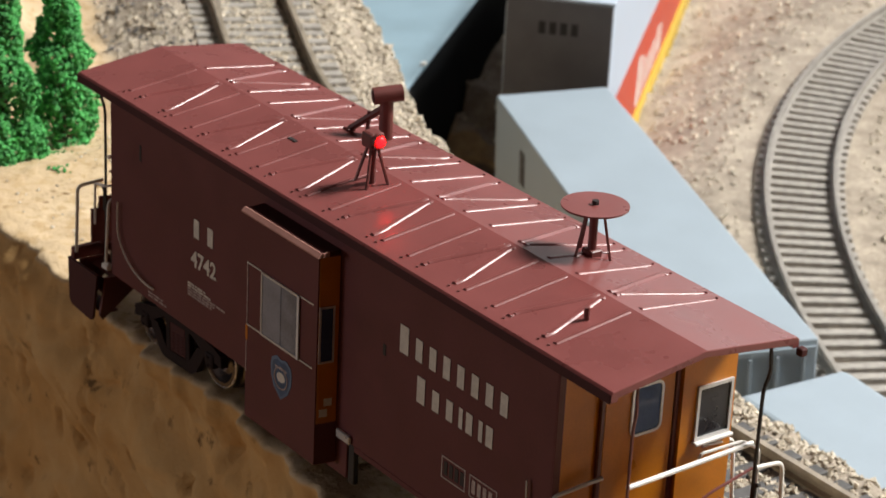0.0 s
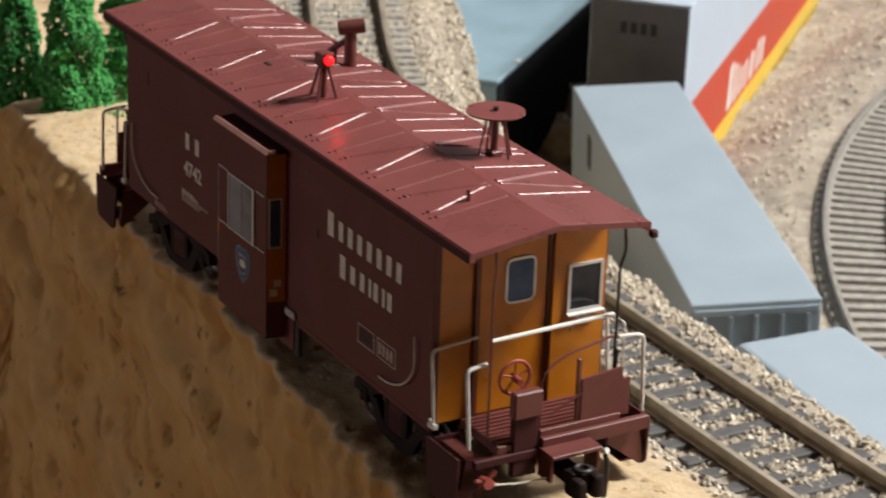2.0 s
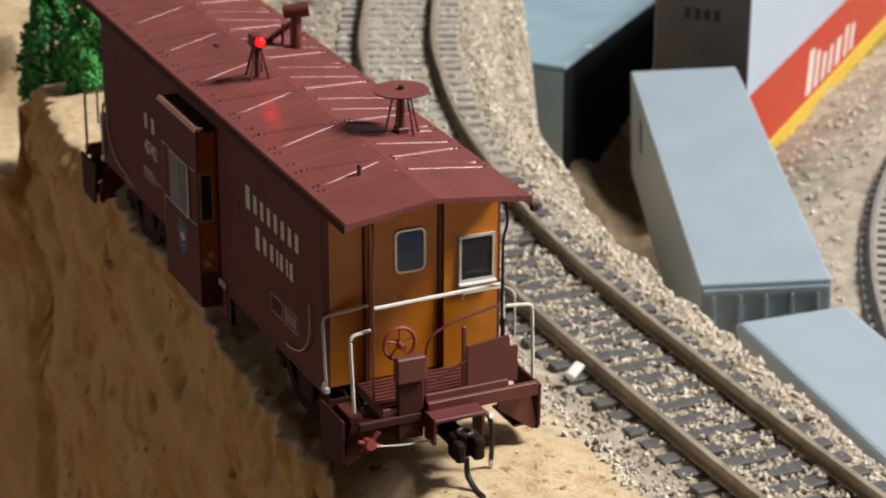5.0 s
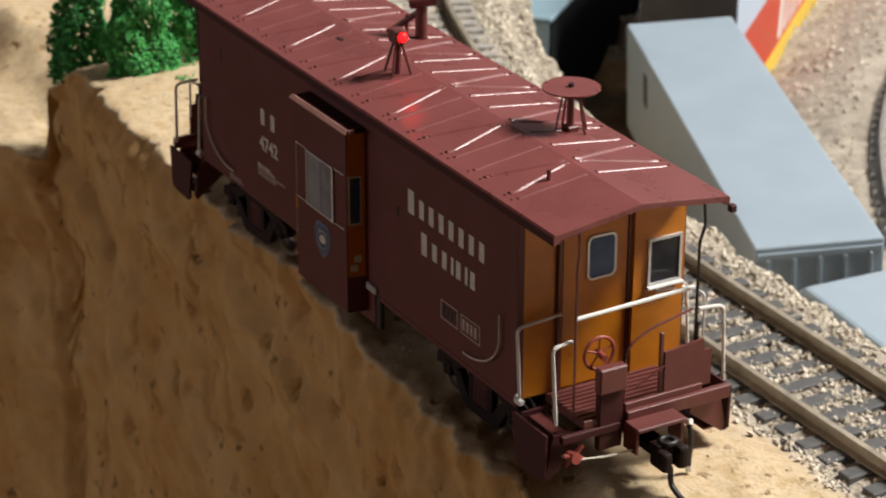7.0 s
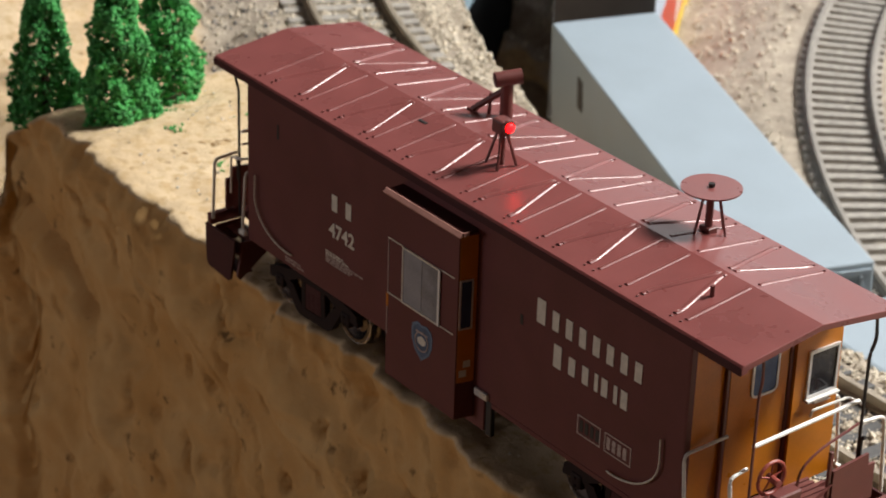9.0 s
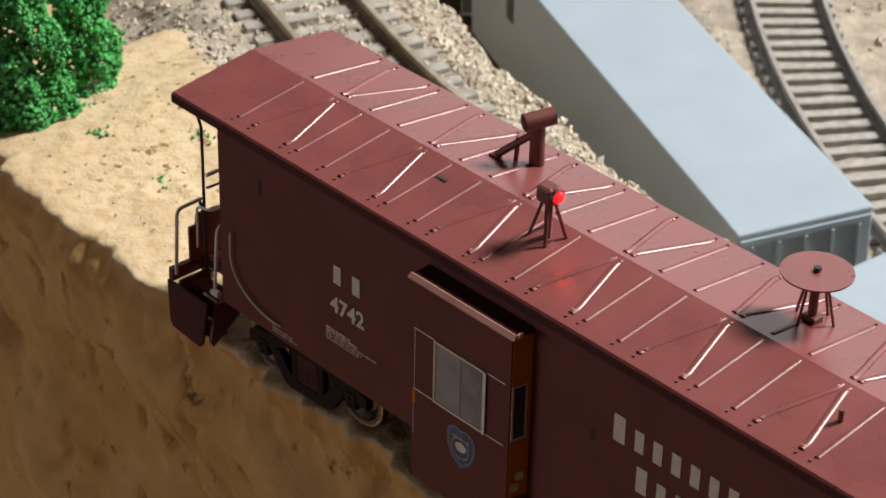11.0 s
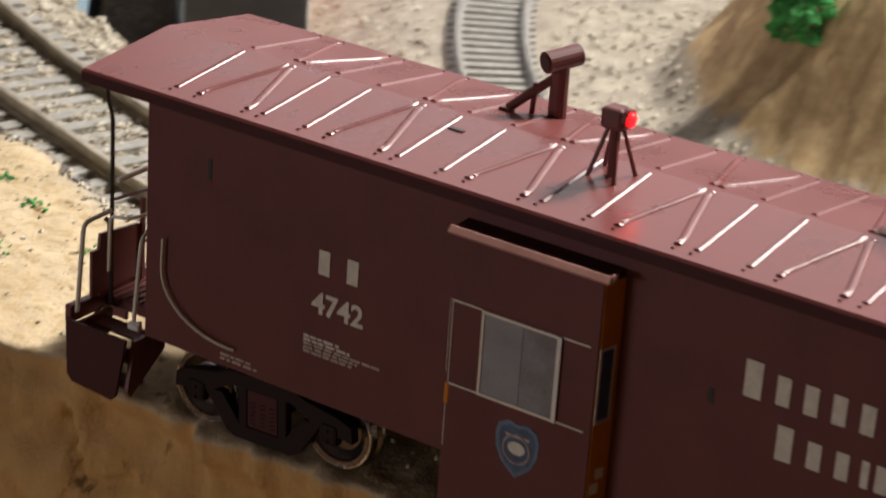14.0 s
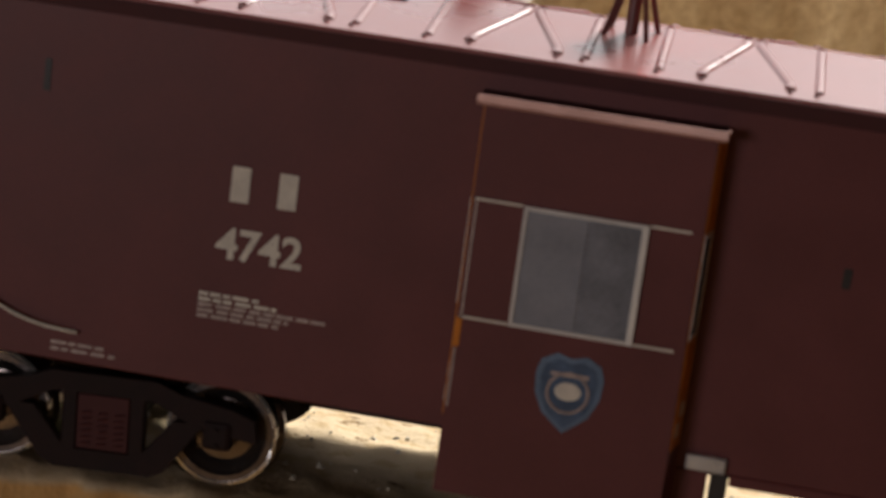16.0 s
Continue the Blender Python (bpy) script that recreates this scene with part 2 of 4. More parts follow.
def tube(points, r, seg=8, round_off=0.0, bm=None):
    """A bent wire along points, with its corners rounded off."""
    pts = [Vector(p) for p in points]
    if round_off:
        out = [pts[0]]
        for a, b, c in zip(pts, pts[1:], pts[2:]):
            k0 = b + (a - b).normalized() * min(round_off, (a - b).length / 2)
            k1 = b + (c - b).normalized() * min(round_off, (c - b).length / 2)
            out += [k0.lerp(b, s).lerp(b.lerp(k1, s), s) for s in (0, 0.25, 0.5, 0.75, 1)]
        pts = out + [pts[-1]]
    own = bm or bmesh.new()
    rings = []
    up = Vector((0.13, 0.21, 0.97))
    for i, p in enumerate(pts):
        d = (pts[min(i + 1, len(pts) - 1)] - pts[max(i - 1, 0)]).normalized()
        s = d.cross(up)
        if s.length < 0.1:
            s = d.cross(Vector((1, 0, 0)))
        s.normalize()
        u = s.cross(d).normalized()
        rings.append([own.verts.new(p + s * (r * math.cos(a)) + u * (r * math.sin(a))) for a in (2 * math.pi * k / seg for k in range(seg))])
    for a, b in zip(rings, rings[1:]):
        for k in range(seg):
            own.faces.new((a[k], a[(k + 1) % seg], b[(k + 1) % seg], b[k]))
    own.faces.new(rings[0][::-1])
    own.faces.new(rings[-1])
    return own


def extrude_poly(pts, normal_axis, a, b, bm=None):
    """A flat outline of (u, v) pairs, made solid from a to b along an axis: x (u=y, v=z), y (u=x, v=z) or z (u=x, v=y)."""
    own = bm or bmesh.new()
    put = {"x": lambda u, v, w: (w, u, v), "y": lambda u, v, w: (u, w, v), "z": lambda u, v, w: (u, v, w)}[normal_axis]
    lo = [own.verts.new(put(u, v, a)) for u, v in pts]
    hi = [own.verts.new(put(u, v, b)) for u, v in pts]
    faces = [own.faces.new(lo), own.faces.new(hi)]
    for i in range(len(pts)):
        j = (i + 1) % len(pts)
        faces.append(own.faces.new((lo[i], lo[j], hi[j], hi[i])))
    bmesh.ops.recalc_face_normals(own, faces=faces)
    return own


def ring_poly(u0, u1, v0, v1, wide, axis, a, b, corner=0.0, bm=None):
    """A rectangular frame with an open middle."""
    own = bm or bmesh.new()
    put = {"x": lambda u, v, w: (w, u, v), "y": lambda u, v, w: (u, w, v), "z": lambda u, v, w: (u, v, w)}[axis]

    def outline(e, c):
        pts = []
        for cx, cy, s in ((u1 - e - c, v1 - e - c, 0), (u0 + e + c, v1 - e - c, 90), (u0 + e + c, v0 + e + c, 180), (u1 - e - c, v0 + e + c, 270)):
            for k in range(4 if c > 0 else 1):
                t = radians(s + 30 * k)
                pts.append((cx + c * math.cos(t), cy + c * math.sin(t)) if c > 0 else (cx, cy))
        return pts
    o, i = outline(0, corner), outline(wide, max(0, corner - wide) if corner > wide else (0.001 if corner else 0))
    n = len(o)
    oa, ob_, ia, ib = ([own.verts.new(put(u, v, w)) for u, v in pts] for pts, w in ((o, a), (o, b), (i, a), (i, b)))
    faces = []
    for k in range(n):
        j = (k + 1) % n
        for q in ((oa[k], oa[j], ob_[j], ob_[k]), (ia[k], ia[j], ib[j], ib[k]), (oa[k], oa[j], ia[j], ia[k]), (ob_[k], ob_[j], ib[j], ib[k])):
            faces.append(own.faces.new(q))
    bmesh.ops.recalc_face_normals(own, faces=faces)
    return own


# ---- the ground: one sheet with a shelf, a cliff in front of it, an embankment and a pit behind ----
TRACK_A = [(60, 5.4), (40, 6.0), (20, 6.5), (8, 6.72), (2, 6.72), (-4, 6.85), (-8, 7.1), (-11.2, 7.55), (-13.5, 8.0), (-15.9, 8.75), (-18.4, 9.65), (-21.2, 10.95), (-23.6, 12.1), (-26.3, 13.3), (-29.5, 14.6), (-33.5, 16.0), (-38, 18), (-48, 20), (-62, 22)]
TRACK_B = [(8.6 + 37.6 * math.cos(a), 52 + 37.6 * math.sin(a)) for a in (radians(160 + 5 * k) for k in range(24))]
RAIL_B = -7.1


def spline(ctrl, step):
    pts = []
    c = [Vector(p) for p in ctrl]
    c = [2 * c[0] - c[1]] + c + [2 * c[-1] - c[-2]]
    for i in range(1, len(c) - 2):
        n = max(2, int((c[i + 1] - c[i]).length / 0.25))
        for k in range(n):
            t = k / n
            pts.append(0.5 * (2 * c[i] + (c[i + 1] - c[i - 1]) * t + (2 * c[i - 1] - 5 * c[i] + 4 * c[i + 1] - c[i + 2]) * t * t + (3 * c[i] - c[i - 1] - 3 * c[i + 1] + c[i + 2]) * t ** 3))
    out, run, last = [], 0.0, pts[0]
    for a, b in zip(pts, pts[1:]):
        d = (b - a).length
        while run <= d:
            out.append((a.lerp(b, run / d), (b - a).normalized()))
            run += step
        run -= d
    return out


LINE_A, LINE_B = spline(TRACK_A, 0.5), spline(TRACK_B, 0.5)
PA, DA = np.array([p[:] for p, _ in LINE_A]), np.array([d[:] for _, d in LINE_A])
PB, DB = np.array([p[:] for p, _ in LINE_B]), np.array([d[:] for _, d in LINE_B])


def lateral(P, D, x, y):
    """Distance to a track's middle, and on which side of it."""
    d2 = (P[:, 0] - x) ** 2 + (P[:, 1] - y) ** 2
    k = int(d2.argmin())
    side = D[k, 0] * (y - P[k, 1]) - D[k, 1] * (x - P[k, 0])
    return math.sqrt(d2[k]), side


def smooth(a, b, v):
    t = min(1, max(0, (v - a) / (b - a)))
    return t * t * (3 - 2 * t)


def rail_a(x):
    """The upper track climbs a little towards its curve."""
    return -2.58 + 0.53 * smooth(-5, -16, x)


def fbm(x, y, z=0.0, octaves=4):
    s, a = 0.0, 1.0
    for k in range(octaves):
        s += a * noise.noise((x * 2 ** k, y * 2 ** k, z * 2 ** k + 7.3 * k))
        a *= 0.5
    return s


def edge(x):
    """Where the shelf breaks off into the cliff."""
    e = np.interp(x, [-60, -30, -20, -17.0, -16.6, -15.5, -14.3, -13.5, -12.6, -11.8, -10.5, -8, -6.4, -4.6, -3, -1.3, 0, 2.3, 4, 6.5, 10, 40],
                  [-9, -3.6, -1.2, -0.7, -0.30, -0.25, -0.30, -0.50, -0.66, -0.84, -1.0, -1.08, -1.16, -1.2, -1.18, -1.36, -1.54, -1.68, -1.72, -1.6, -1.55, -2.5])
    chip = 0.16 * smooth(0.10, 0.45, noise.noise((x * 1.5, 8.3, 0))) - 0.10 * smooth(0.2, 0.5, noise.noise((x * 2.4, 4.1, 3)))
    return float(e), 0.10 * fbm(x * 0.9, 3.1) + 0.09 * noise.noise((x * 3.2, 1.7, 0)) + chip


def height(x, y):
    """The ground's height and how stony it is."""
    dA, sA = lateral(PA, DA, x, y)
    dB, _ = lateral(PB, DB, x, y)
    shelf = -0.43 + 0.03 * fbm(x * 1.3, y * 1.3)
    low = -3.05 + 0.25 * fbm(x * 0.35, y * 0.35) + 5.5 * smooth(-26, -60, x) + 0.5 * smooth(-0.1, 0.15, fbm(x * 0.22 + 4, y * 0.1))
    # the crest sinks towards a spire, beyond which the ground drops to a lower terrace
    shelf -= 0.34 * smooth(-12.3, -14.2, x)
    # beyond the caboose's end the shelf slopes off towards the cliff
    shelf -= 0.85 * max(0.0, -0.62 - y + 0.25 * noise.noise((x * 1.3, y * 1.3, 12))) * smooth(4.5, 5.3, x)
    k = smooth(-14.4, -18.2, x)
    upper = shelf * (1 - k) + low * k
    drop = smooth(-16.45, -16.68, x + 0.12 * noise.noise((y * 1.8, 0, 5))) * (1 - smooth(0.4, 1.6, y + 0.3 * noise.noise((x * 1.1, 3, 5)))) * smooth(-27, -23, x)
    upper = upper * (1 - drop) + (-3.45 + 0.12 * fbm(x * 0.9, y * 0.9)) * drop
    bank = rail_a(x) - 0.34 + 0.05 * fbm(x * 1.5, y * 1.5)
    pit = -7.55 + 0.35 * fbm(x * 0.3, y * 0.3) + 0.18 * fbm(x * 1.3, y * 1.3, 4.0)
    # hollow in which the two boxcars lie
    out, on = (x + 21.7) * 0.748 + (y - 22) * 0.663, (y - 22) * 0.748 - (x + 21.7) * 0.663
    pit -= 1.35 * math.exp(-(out / (6.5 if out > 0 else 4.5)) ** 2) * smooth(-7, -2, on)
    # sAX: negative on the shelf's side of the upper track (its points run towards -x, so +y lies on the right)
    near_side = sA > 0
    lip = 4.9 - 0.5 * fbm(x * 0.4, 9.0) if x > -9 else 4.9 - 1.2 * smooth(-9, -15, x)
    if near_side:
        w = smooth(1.9, lip, dA)
        z = bank * (1 - w) + upper * w
        stony = 1 - smooth(lip - 0.5, lip + 0.1, dA + 0.25 * fbm(x, y))
    else:
        far = smooth(-10, -19, x)
        d = dA + 0.16 * fbm(x * 0.7, y * 0.7) + 0.05 * fbm(x * 2.3, y * 2.3)
        w = 0.10 * smooth(1.7, 2.6, d) + 0.90 * smooth(2.65 + 0.35 * far, 4.3 - 0.4 * far, d)
        z = bank * (1 - w) + pit * w
        stony = 1.0
    if dB < 6.5 and sA < 0:
        z = z * smooth(1.3, 6.5, dB) + (RAIL_B - 0.42) * (1 - smooth(1.3, 6.5, dB))
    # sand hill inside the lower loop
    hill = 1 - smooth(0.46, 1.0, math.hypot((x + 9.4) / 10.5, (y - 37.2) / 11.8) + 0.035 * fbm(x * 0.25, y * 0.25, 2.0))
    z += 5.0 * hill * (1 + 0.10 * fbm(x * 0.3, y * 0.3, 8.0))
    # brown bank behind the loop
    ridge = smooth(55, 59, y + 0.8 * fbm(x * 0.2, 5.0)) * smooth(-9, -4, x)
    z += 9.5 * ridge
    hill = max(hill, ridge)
    # brown rock showing between the boxcar and the container, its shade painted in
    on2, out2 = -0.87 * (x + 19.5) + 0.5 * (y - 16.8), 0.5 * (x + 19.5) + 0.87 * (y - 16.8)
    shaded_gap = math.exp(-(on2 / 9.0) ** 2 - (out2 / 2.5) ** 2) * smooth(3.2, 4.0, dA)
    if shaded_gap > 0.2 and not near_side:
        z += 0.7 * shaded_gap * fbm(x * 0.8, y * 0.8, 9.0) - 2.7 * shaded_gap
        stony = 1 + 2 * smooth(0.25, 0.4, shaded_gap + 0.1 * fbm(x * 0.9, y * 0.9))
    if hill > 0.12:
        # above one: the browner tone of the hill and bank
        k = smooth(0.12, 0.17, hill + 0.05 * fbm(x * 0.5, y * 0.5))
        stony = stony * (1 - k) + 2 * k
    if stony > 1.3:
        z += 0.07 * fbm(x * 3.5, y * 3.5, 2.0)
    elif stony > 0.2:
        z += min(1.0, stony) * (0.09 * fbm(x * 2.2, y * 2.2, 1.0) + (0.10 * abs(noise.noise((x * 1.1, y * 1.1, 2))) if dA > 1.7 and dB > 1.7 else 0))
    else:
        z += 0.035 * fbm(x * 3.5, y * 3.5, 2.0) * (1 - stony)
    if dA < 1.75:
        z = min(z, rail_a(x) - 0.285)
    return z, stony


def axis(spans):
    out = []
    for a, b, s in spans:
        out += list(np.arange(a, b - 1e-6, s))
    return out + [spans[-1][1]]


# gouges in the cliff: place along it, height, half length
GOUGES = [(-10.1, -1.5, 0.36), (-9.7, -2.2, 0.26), (-7.2, -1.3, 0.46), (-11.7, -2.2, 0.46), (-8.8, -5.2, 0.50), (-8.9, -3.4, 0.20), (-6.0, -2.7, 0.20), (-1.9, -2.4, 0.22), (-0.4, -2.2, 0.18),
          (-5.6, -4.1, 0.22), (-3.0, -2.7, 0.20), (-4.2, -2.3, 0.16), (-15.0, -5.1, 0.26), (-11.4, -3.7, 0.22), (-4.7, -3.4, 0.32), (-8.1, -3.3, 0.20), (-12.9, -1.9, 0.5), (-7.1, -2.6, 0.22), (-3.7, -1.2, 0.18), (1.2, -2.6, 0.22)]


def gouge(x, z):
    """How deep the cliff is cut in at a place: leaning gouges, and the hollow under the spire."""
    cut = 0.0
    for gx, gz, half in GOUGES:
        if abs(x - gx) < 1.0 and abs(z - gz) < 1.2:
            dx, dz = x - gx, z - gz
            a, b = 0.33 * dx - 0.944 * dz, 0.944 * dx + 0.33 * dz
            b += 0.05 * noise.noise((a * 3.0, gx, 0))
            cut = max(cut, 0.30 * smooth(0.13, 0.02, abs(b)) * smooth(1.15 * half, 0.6 * half, abs(a)))
    t = min(1.0, max(0.0, (x + 17.0) / 4.2))
    above = z - (-2.75 - 1.15 * t + 0.12 * noise.noise((x * 1.7, 2.0, 0)))
    cut += 0.55 * smooth(0.06, -0.10, above) * smooth(-1.2 + 0.5 * t, -0.25, above) * smooth(-17.6, -16.6, x) * (1 - smooth(-13.2, -12.4, x))
    return cut


def build_ground():
    xs = axis([(-260, -60, 12), (-60, -34, 1.0), (-34, -17.5, 0.2), (-17.5, 7, 0.09), (7, 10, 0.16), (10, 20, 0.5), (20, 60, 3), (60, 260, 14)])
    down = axis([(0, 1.2, 0.06), (1.2, 7, 0.11), (7, 9, 0.2), (9, 16, 0.8)])
    ys = axis([(0.0, 0.4, 0.05), (0.4, 3.6, 0.11), (3.6, 12, 0.22), (12, 26, 0.22), (26, 46, 0.45), (46, 62, 0.7), (62, 270, 13)])
    out = [(-0.6, -84.0), (-20.0, -85.0), (-250.0, -85.0)]
    verts, stony = [], []
    for x in xs:
        e0, wobble = edge(x)
        e = e0 + wobble
        ze, _ = height(x, e)
        ze -= 0.05
        col = []
        foot = min(-15.0, ze - 12)
        for o in reversed(out):
            col.append((x, e + o[0], o[1], -1.0))
        for d in reversed(down[1:]):
            z = max(ze - d, foot)
            u, v = x + 0.45 * z, z - 0.30 * x
            lump = 0.46 * fbm(x * 0.22 + 0.15 * z, z * 0.36, 1.0, 3) + 0.10 * fbm(x * 0.7, z * 1.3, 5.0) + 0.022 * fbm(u * 3.0, v * 4.0, 3.0)
            # shallow erosion ledges, chipped facets, gouges and upright fissures
            lump += 0.08 * smooth(0.15, 0.5, noise.noise((x * 0.5, v * 2.0, 21)))
            lump -= 0.15 * abs(noise.noise((x * 0.9, z * 0.9, 61))) * (1 - 0.7 * smooth(1.5, 4.5, d))
            lump += 0.15 * smooth(0.44, 0.60, noise.noise((x * 1.9 + 0.3 * z, z * 1.5, 31)))
            rift = abs(noise.noise((x * 0.8 + 0.22 * z, z * 0.55, 41)))
            lump += 0.15 * smooth(0.06, 0.0, rift) * smooth(0.0, 0.25, noise.noise((x * 0.5, z * 0.55, 43)))
            lump += gouge(x, z)
            gully = -0.15 * smooth(0.2, 0.7, noise.noise((x * 0.55 + 0.3 * z, 0.15 * z, 11)))
            fade = smooth(0, 0.45, d)
            e = e0 + wobble * (1 - smooth(0.0, 1.6, d))
            col.append((x, e + (lump - gully) * fade + 0.05 * max(0.0, -0.6 - z), z, -1.0))
        e = e0 + wobble
        for v in ys:
            y = e + v
            z, s = height(x, y)
            z -= 0.05 * math.exp(-v / 0.05)
            col.append((x, y, z, s))
        verts += [c[:3] for c in col]
        stony += [c[3] for c in col]
    n = len(down) - 1 + len(out) + len(ys)
    faces = [(i * n + j, (i + 1) * n + j, (i + 1) * n + j + 1, i * n + j + 1) for i in range(len(xs) - 1) for j in range(n - 1)]
    me = bpy.data.meshes.new("ground")
    me.from_pydata([(x * CM, y * CM, z * CM) for x, y, z in verts], [], faces)
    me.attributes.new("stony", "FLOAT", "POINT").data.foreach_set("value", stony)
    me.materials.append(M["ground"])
    me.shade_smooth()
    return tagged(new("ground", me), "sand-coloured plaster shelf, cliff and stony pit", "ground", kind="structure")


build_ground()


# ---- unseen room round the layout: plain walls, floor and ceiling, dark ones to cut bounce light ----
def room():
    for name, dims in (("wall_north", (-260, 260, 270, 280, -90, 250)), ("wall_south", (-260, 260, -260, -250, -90, 250)), ("wall_east", (260, 270, -250, 270, -90, 250)),
                       ("wall_west", (-270, -260, -250, 270, -90, 250)), ("ceiling", (-270, 270, -260, 280, 250, 260))):
        tagged(part(name, box(*dims), M["plaster" if name in ("wall_north", "wall_west") else "dark_wall"]), "plain grey room wall, out of view" if name in ("wall_north", "wall_west") else "plain dark brown room surface, out of view", name.split("_")[0], kind="structure")


room()


# ---- caboose ----
YN, YF, XN, XF, ZS, ZE = -1.415, 1.335, 4.36, -5.86, 0.59, 3.20
MIDX, MIDY = -0.75, -0.04
TURN = Matrix.Translation((MIDX, MIDY, 0)) @ Matrix.Rotation(math.pi, 4, "Z") @ Matrix.Translation((-MIDX, -MIDY, 0))
STILL = Matrix.Identity(4)
caboose = thing("caboose", (MIDX, MIDY, -0.43), "oxide-red bay-window caboose model with orange ends standing on sand", "caboose")


def cpart(name, bm, material, parent=None, label="", m=None, smooth=False):
    if m is not None and m != STILL:
        bmesh.ops.transform(bm, matrix=m, verts=bm.verts)
    return part(name, bm, M[material], parent or caboose, label, smooth)


def roof_z(y):
    return 3.42 + (0.168 * (y + 1.37) / 1.292 if y < -0.078 else 0.168 * (1.285 - y) / 1.363)


def side_walls():
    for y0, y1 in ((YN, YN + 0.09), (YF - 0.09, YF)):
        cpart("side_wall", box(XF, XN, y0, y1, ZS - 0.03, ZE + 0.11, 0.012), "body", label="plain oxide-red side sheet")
    # Deepest black puts the shade below the sill into the colour.
    cpart("underframe", box(XF + 0.05, XN - 0.05, YN + 0.30, YF - 0.30, 0.49, ZS + 0.06, 0.02), "deep_black", label="underframe blackened for the shade there")
    cpart("centre_sill", box(-6.6, 5.2, -0.35, 0.25, 0.18, 0.41, 0.02), "black")
    # The second box is an unseen addition that blocks light under the car.
    for x0, x1, y0, z0 in ((-1.3, 0.0, 0.3, 0.0), (-3.1, -1.42, 0.62, 0.06)):
        cpart("underbody_box", box(x0, x1, y0, y0 + 0.6, z0, 0.415, 0.03), "black", label="black box under the body")
    cpart("air_tank", cyl((-0.9, -0.20, 0.16), (0.1, -0.20, 0.16), 0.2, seg=16), "black", label="black air tank")
    # red skirt beside the bay, with a dark hanger at its end
    cpart("skirt", box(-0.30, 0.275, YN + 0.012, YN + 0.09, 0.02, ZS - 0.035, 0.01), "body", label="red skirt sheet below the sill")
    cpart("hanger", box(0.30, 0.43, YN + 0.02, YN + 0.10, -0.02, ZS - 0.035, 0.01), "black")
    cpart("side_sill", box(0.44, XN - 0.02, YN + 0.004, YN + 0.085, ZS - 0.115, ZS - 0.031, 0.008), "body", label="red sill strip below the side sheet")



def roof():
    prof = [(-1.445, 3.285), (-1.445, 3.39), (-1.42, 3.413), (-0.078, 3.588), (1.335, 3.413), (1.36, 3.39), (1.36, 3.285), (1.28, 3.285), (1.26, 3.33), (-0.078, 3.505), (-1.34, 3.33), (-1.36, 3.285)]
    own = extrude_poly(prof, "x", -6.78, 5.28)
    rim = [g for g in own.edges if abs(g.verts[0].co.x - g.verts[1].co.x) < 1e-4 and min(v.co.z for v in g.verts) > 3.38]
    bmesh.ops.bevel(own, geom=rim, offset=0.014, segments=2, affect="EDGES", profile=0.5)
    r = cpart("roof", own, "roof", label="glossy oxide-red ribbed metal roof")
    # Roof edge darkened for the shade below the overhang.
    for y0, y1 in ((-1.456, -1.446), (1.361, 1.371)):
        cpart("roof_fascia", box(-6.77, 5.27, y0, y1, 3.27, 3.385, 0.004), "shaded_red", r, "upright roof edge with shade painted in")
    for x in (-6.89, 5.285):
        for y in (1.31,):
            cpart("eave_bracket", box(x, x + 0.105, y, y + 0.10, 3.20, 3.30, 0.012), "shaded_red", r)
    # seams and diagonal stampings of the roof panels
    def bolt(x, y):
        cpart("bolt", cyl((x, y, roof_z(y) - 0.02), (x, y, roof_z(y) + 0.014), 0.018, seg=8), "trim", r)
    for k in range(6):
        x0 = -5.64 + 1.70 * k
        for near in (True, False):
            ye, yr, yb = (-1.22, -0.14, -1.30) if near else (1.18, 0.02, 1.24)
            flat = lambda pts: [(px, py, roof_z(py) - 0.033) for px, py in pts]
            for dx in (0.0, 1.16):
                cpart("roof_rib", tube(flat([(x0 + dx, ye), (x0 + dx, ye + (0.012 if near else -0.012)), (x0 + dx, yr - (0.012 if near else -0.012)), (x0 + dx, yr)]), 0.050, 14), "roof", r, smooth=True)
                bolt(x0 + dx - 0.02, yb)
            for e, top in ((0.31, 0.60), (0.95, 0.70)):
                k0, k1 = ye + (0.11 if near else -0.11), yr + (-0.09 if near else 0.09)
                cpart("diagonal_stamping", tube(flat([(x0 + e, ye), (x0 + e, ye + (0.012 if near else -0.012)), (x0 + e, k0), (x0 + top, k1), (x0 + top, yr - (0.012 if near else -0.012)), (x0 + top, yr)]), 0.056, 14, 0.05), "roof", r, smooth=True)
                bolt(x0 + e, yb)
    cpart("scratch_mark", box(-2.72, -2.54, -0.45, -0.40, roof_z(-0.42) - 0.01, roof_z(-0.42) + 0.01), "black", r, "small dark chip on the roof")


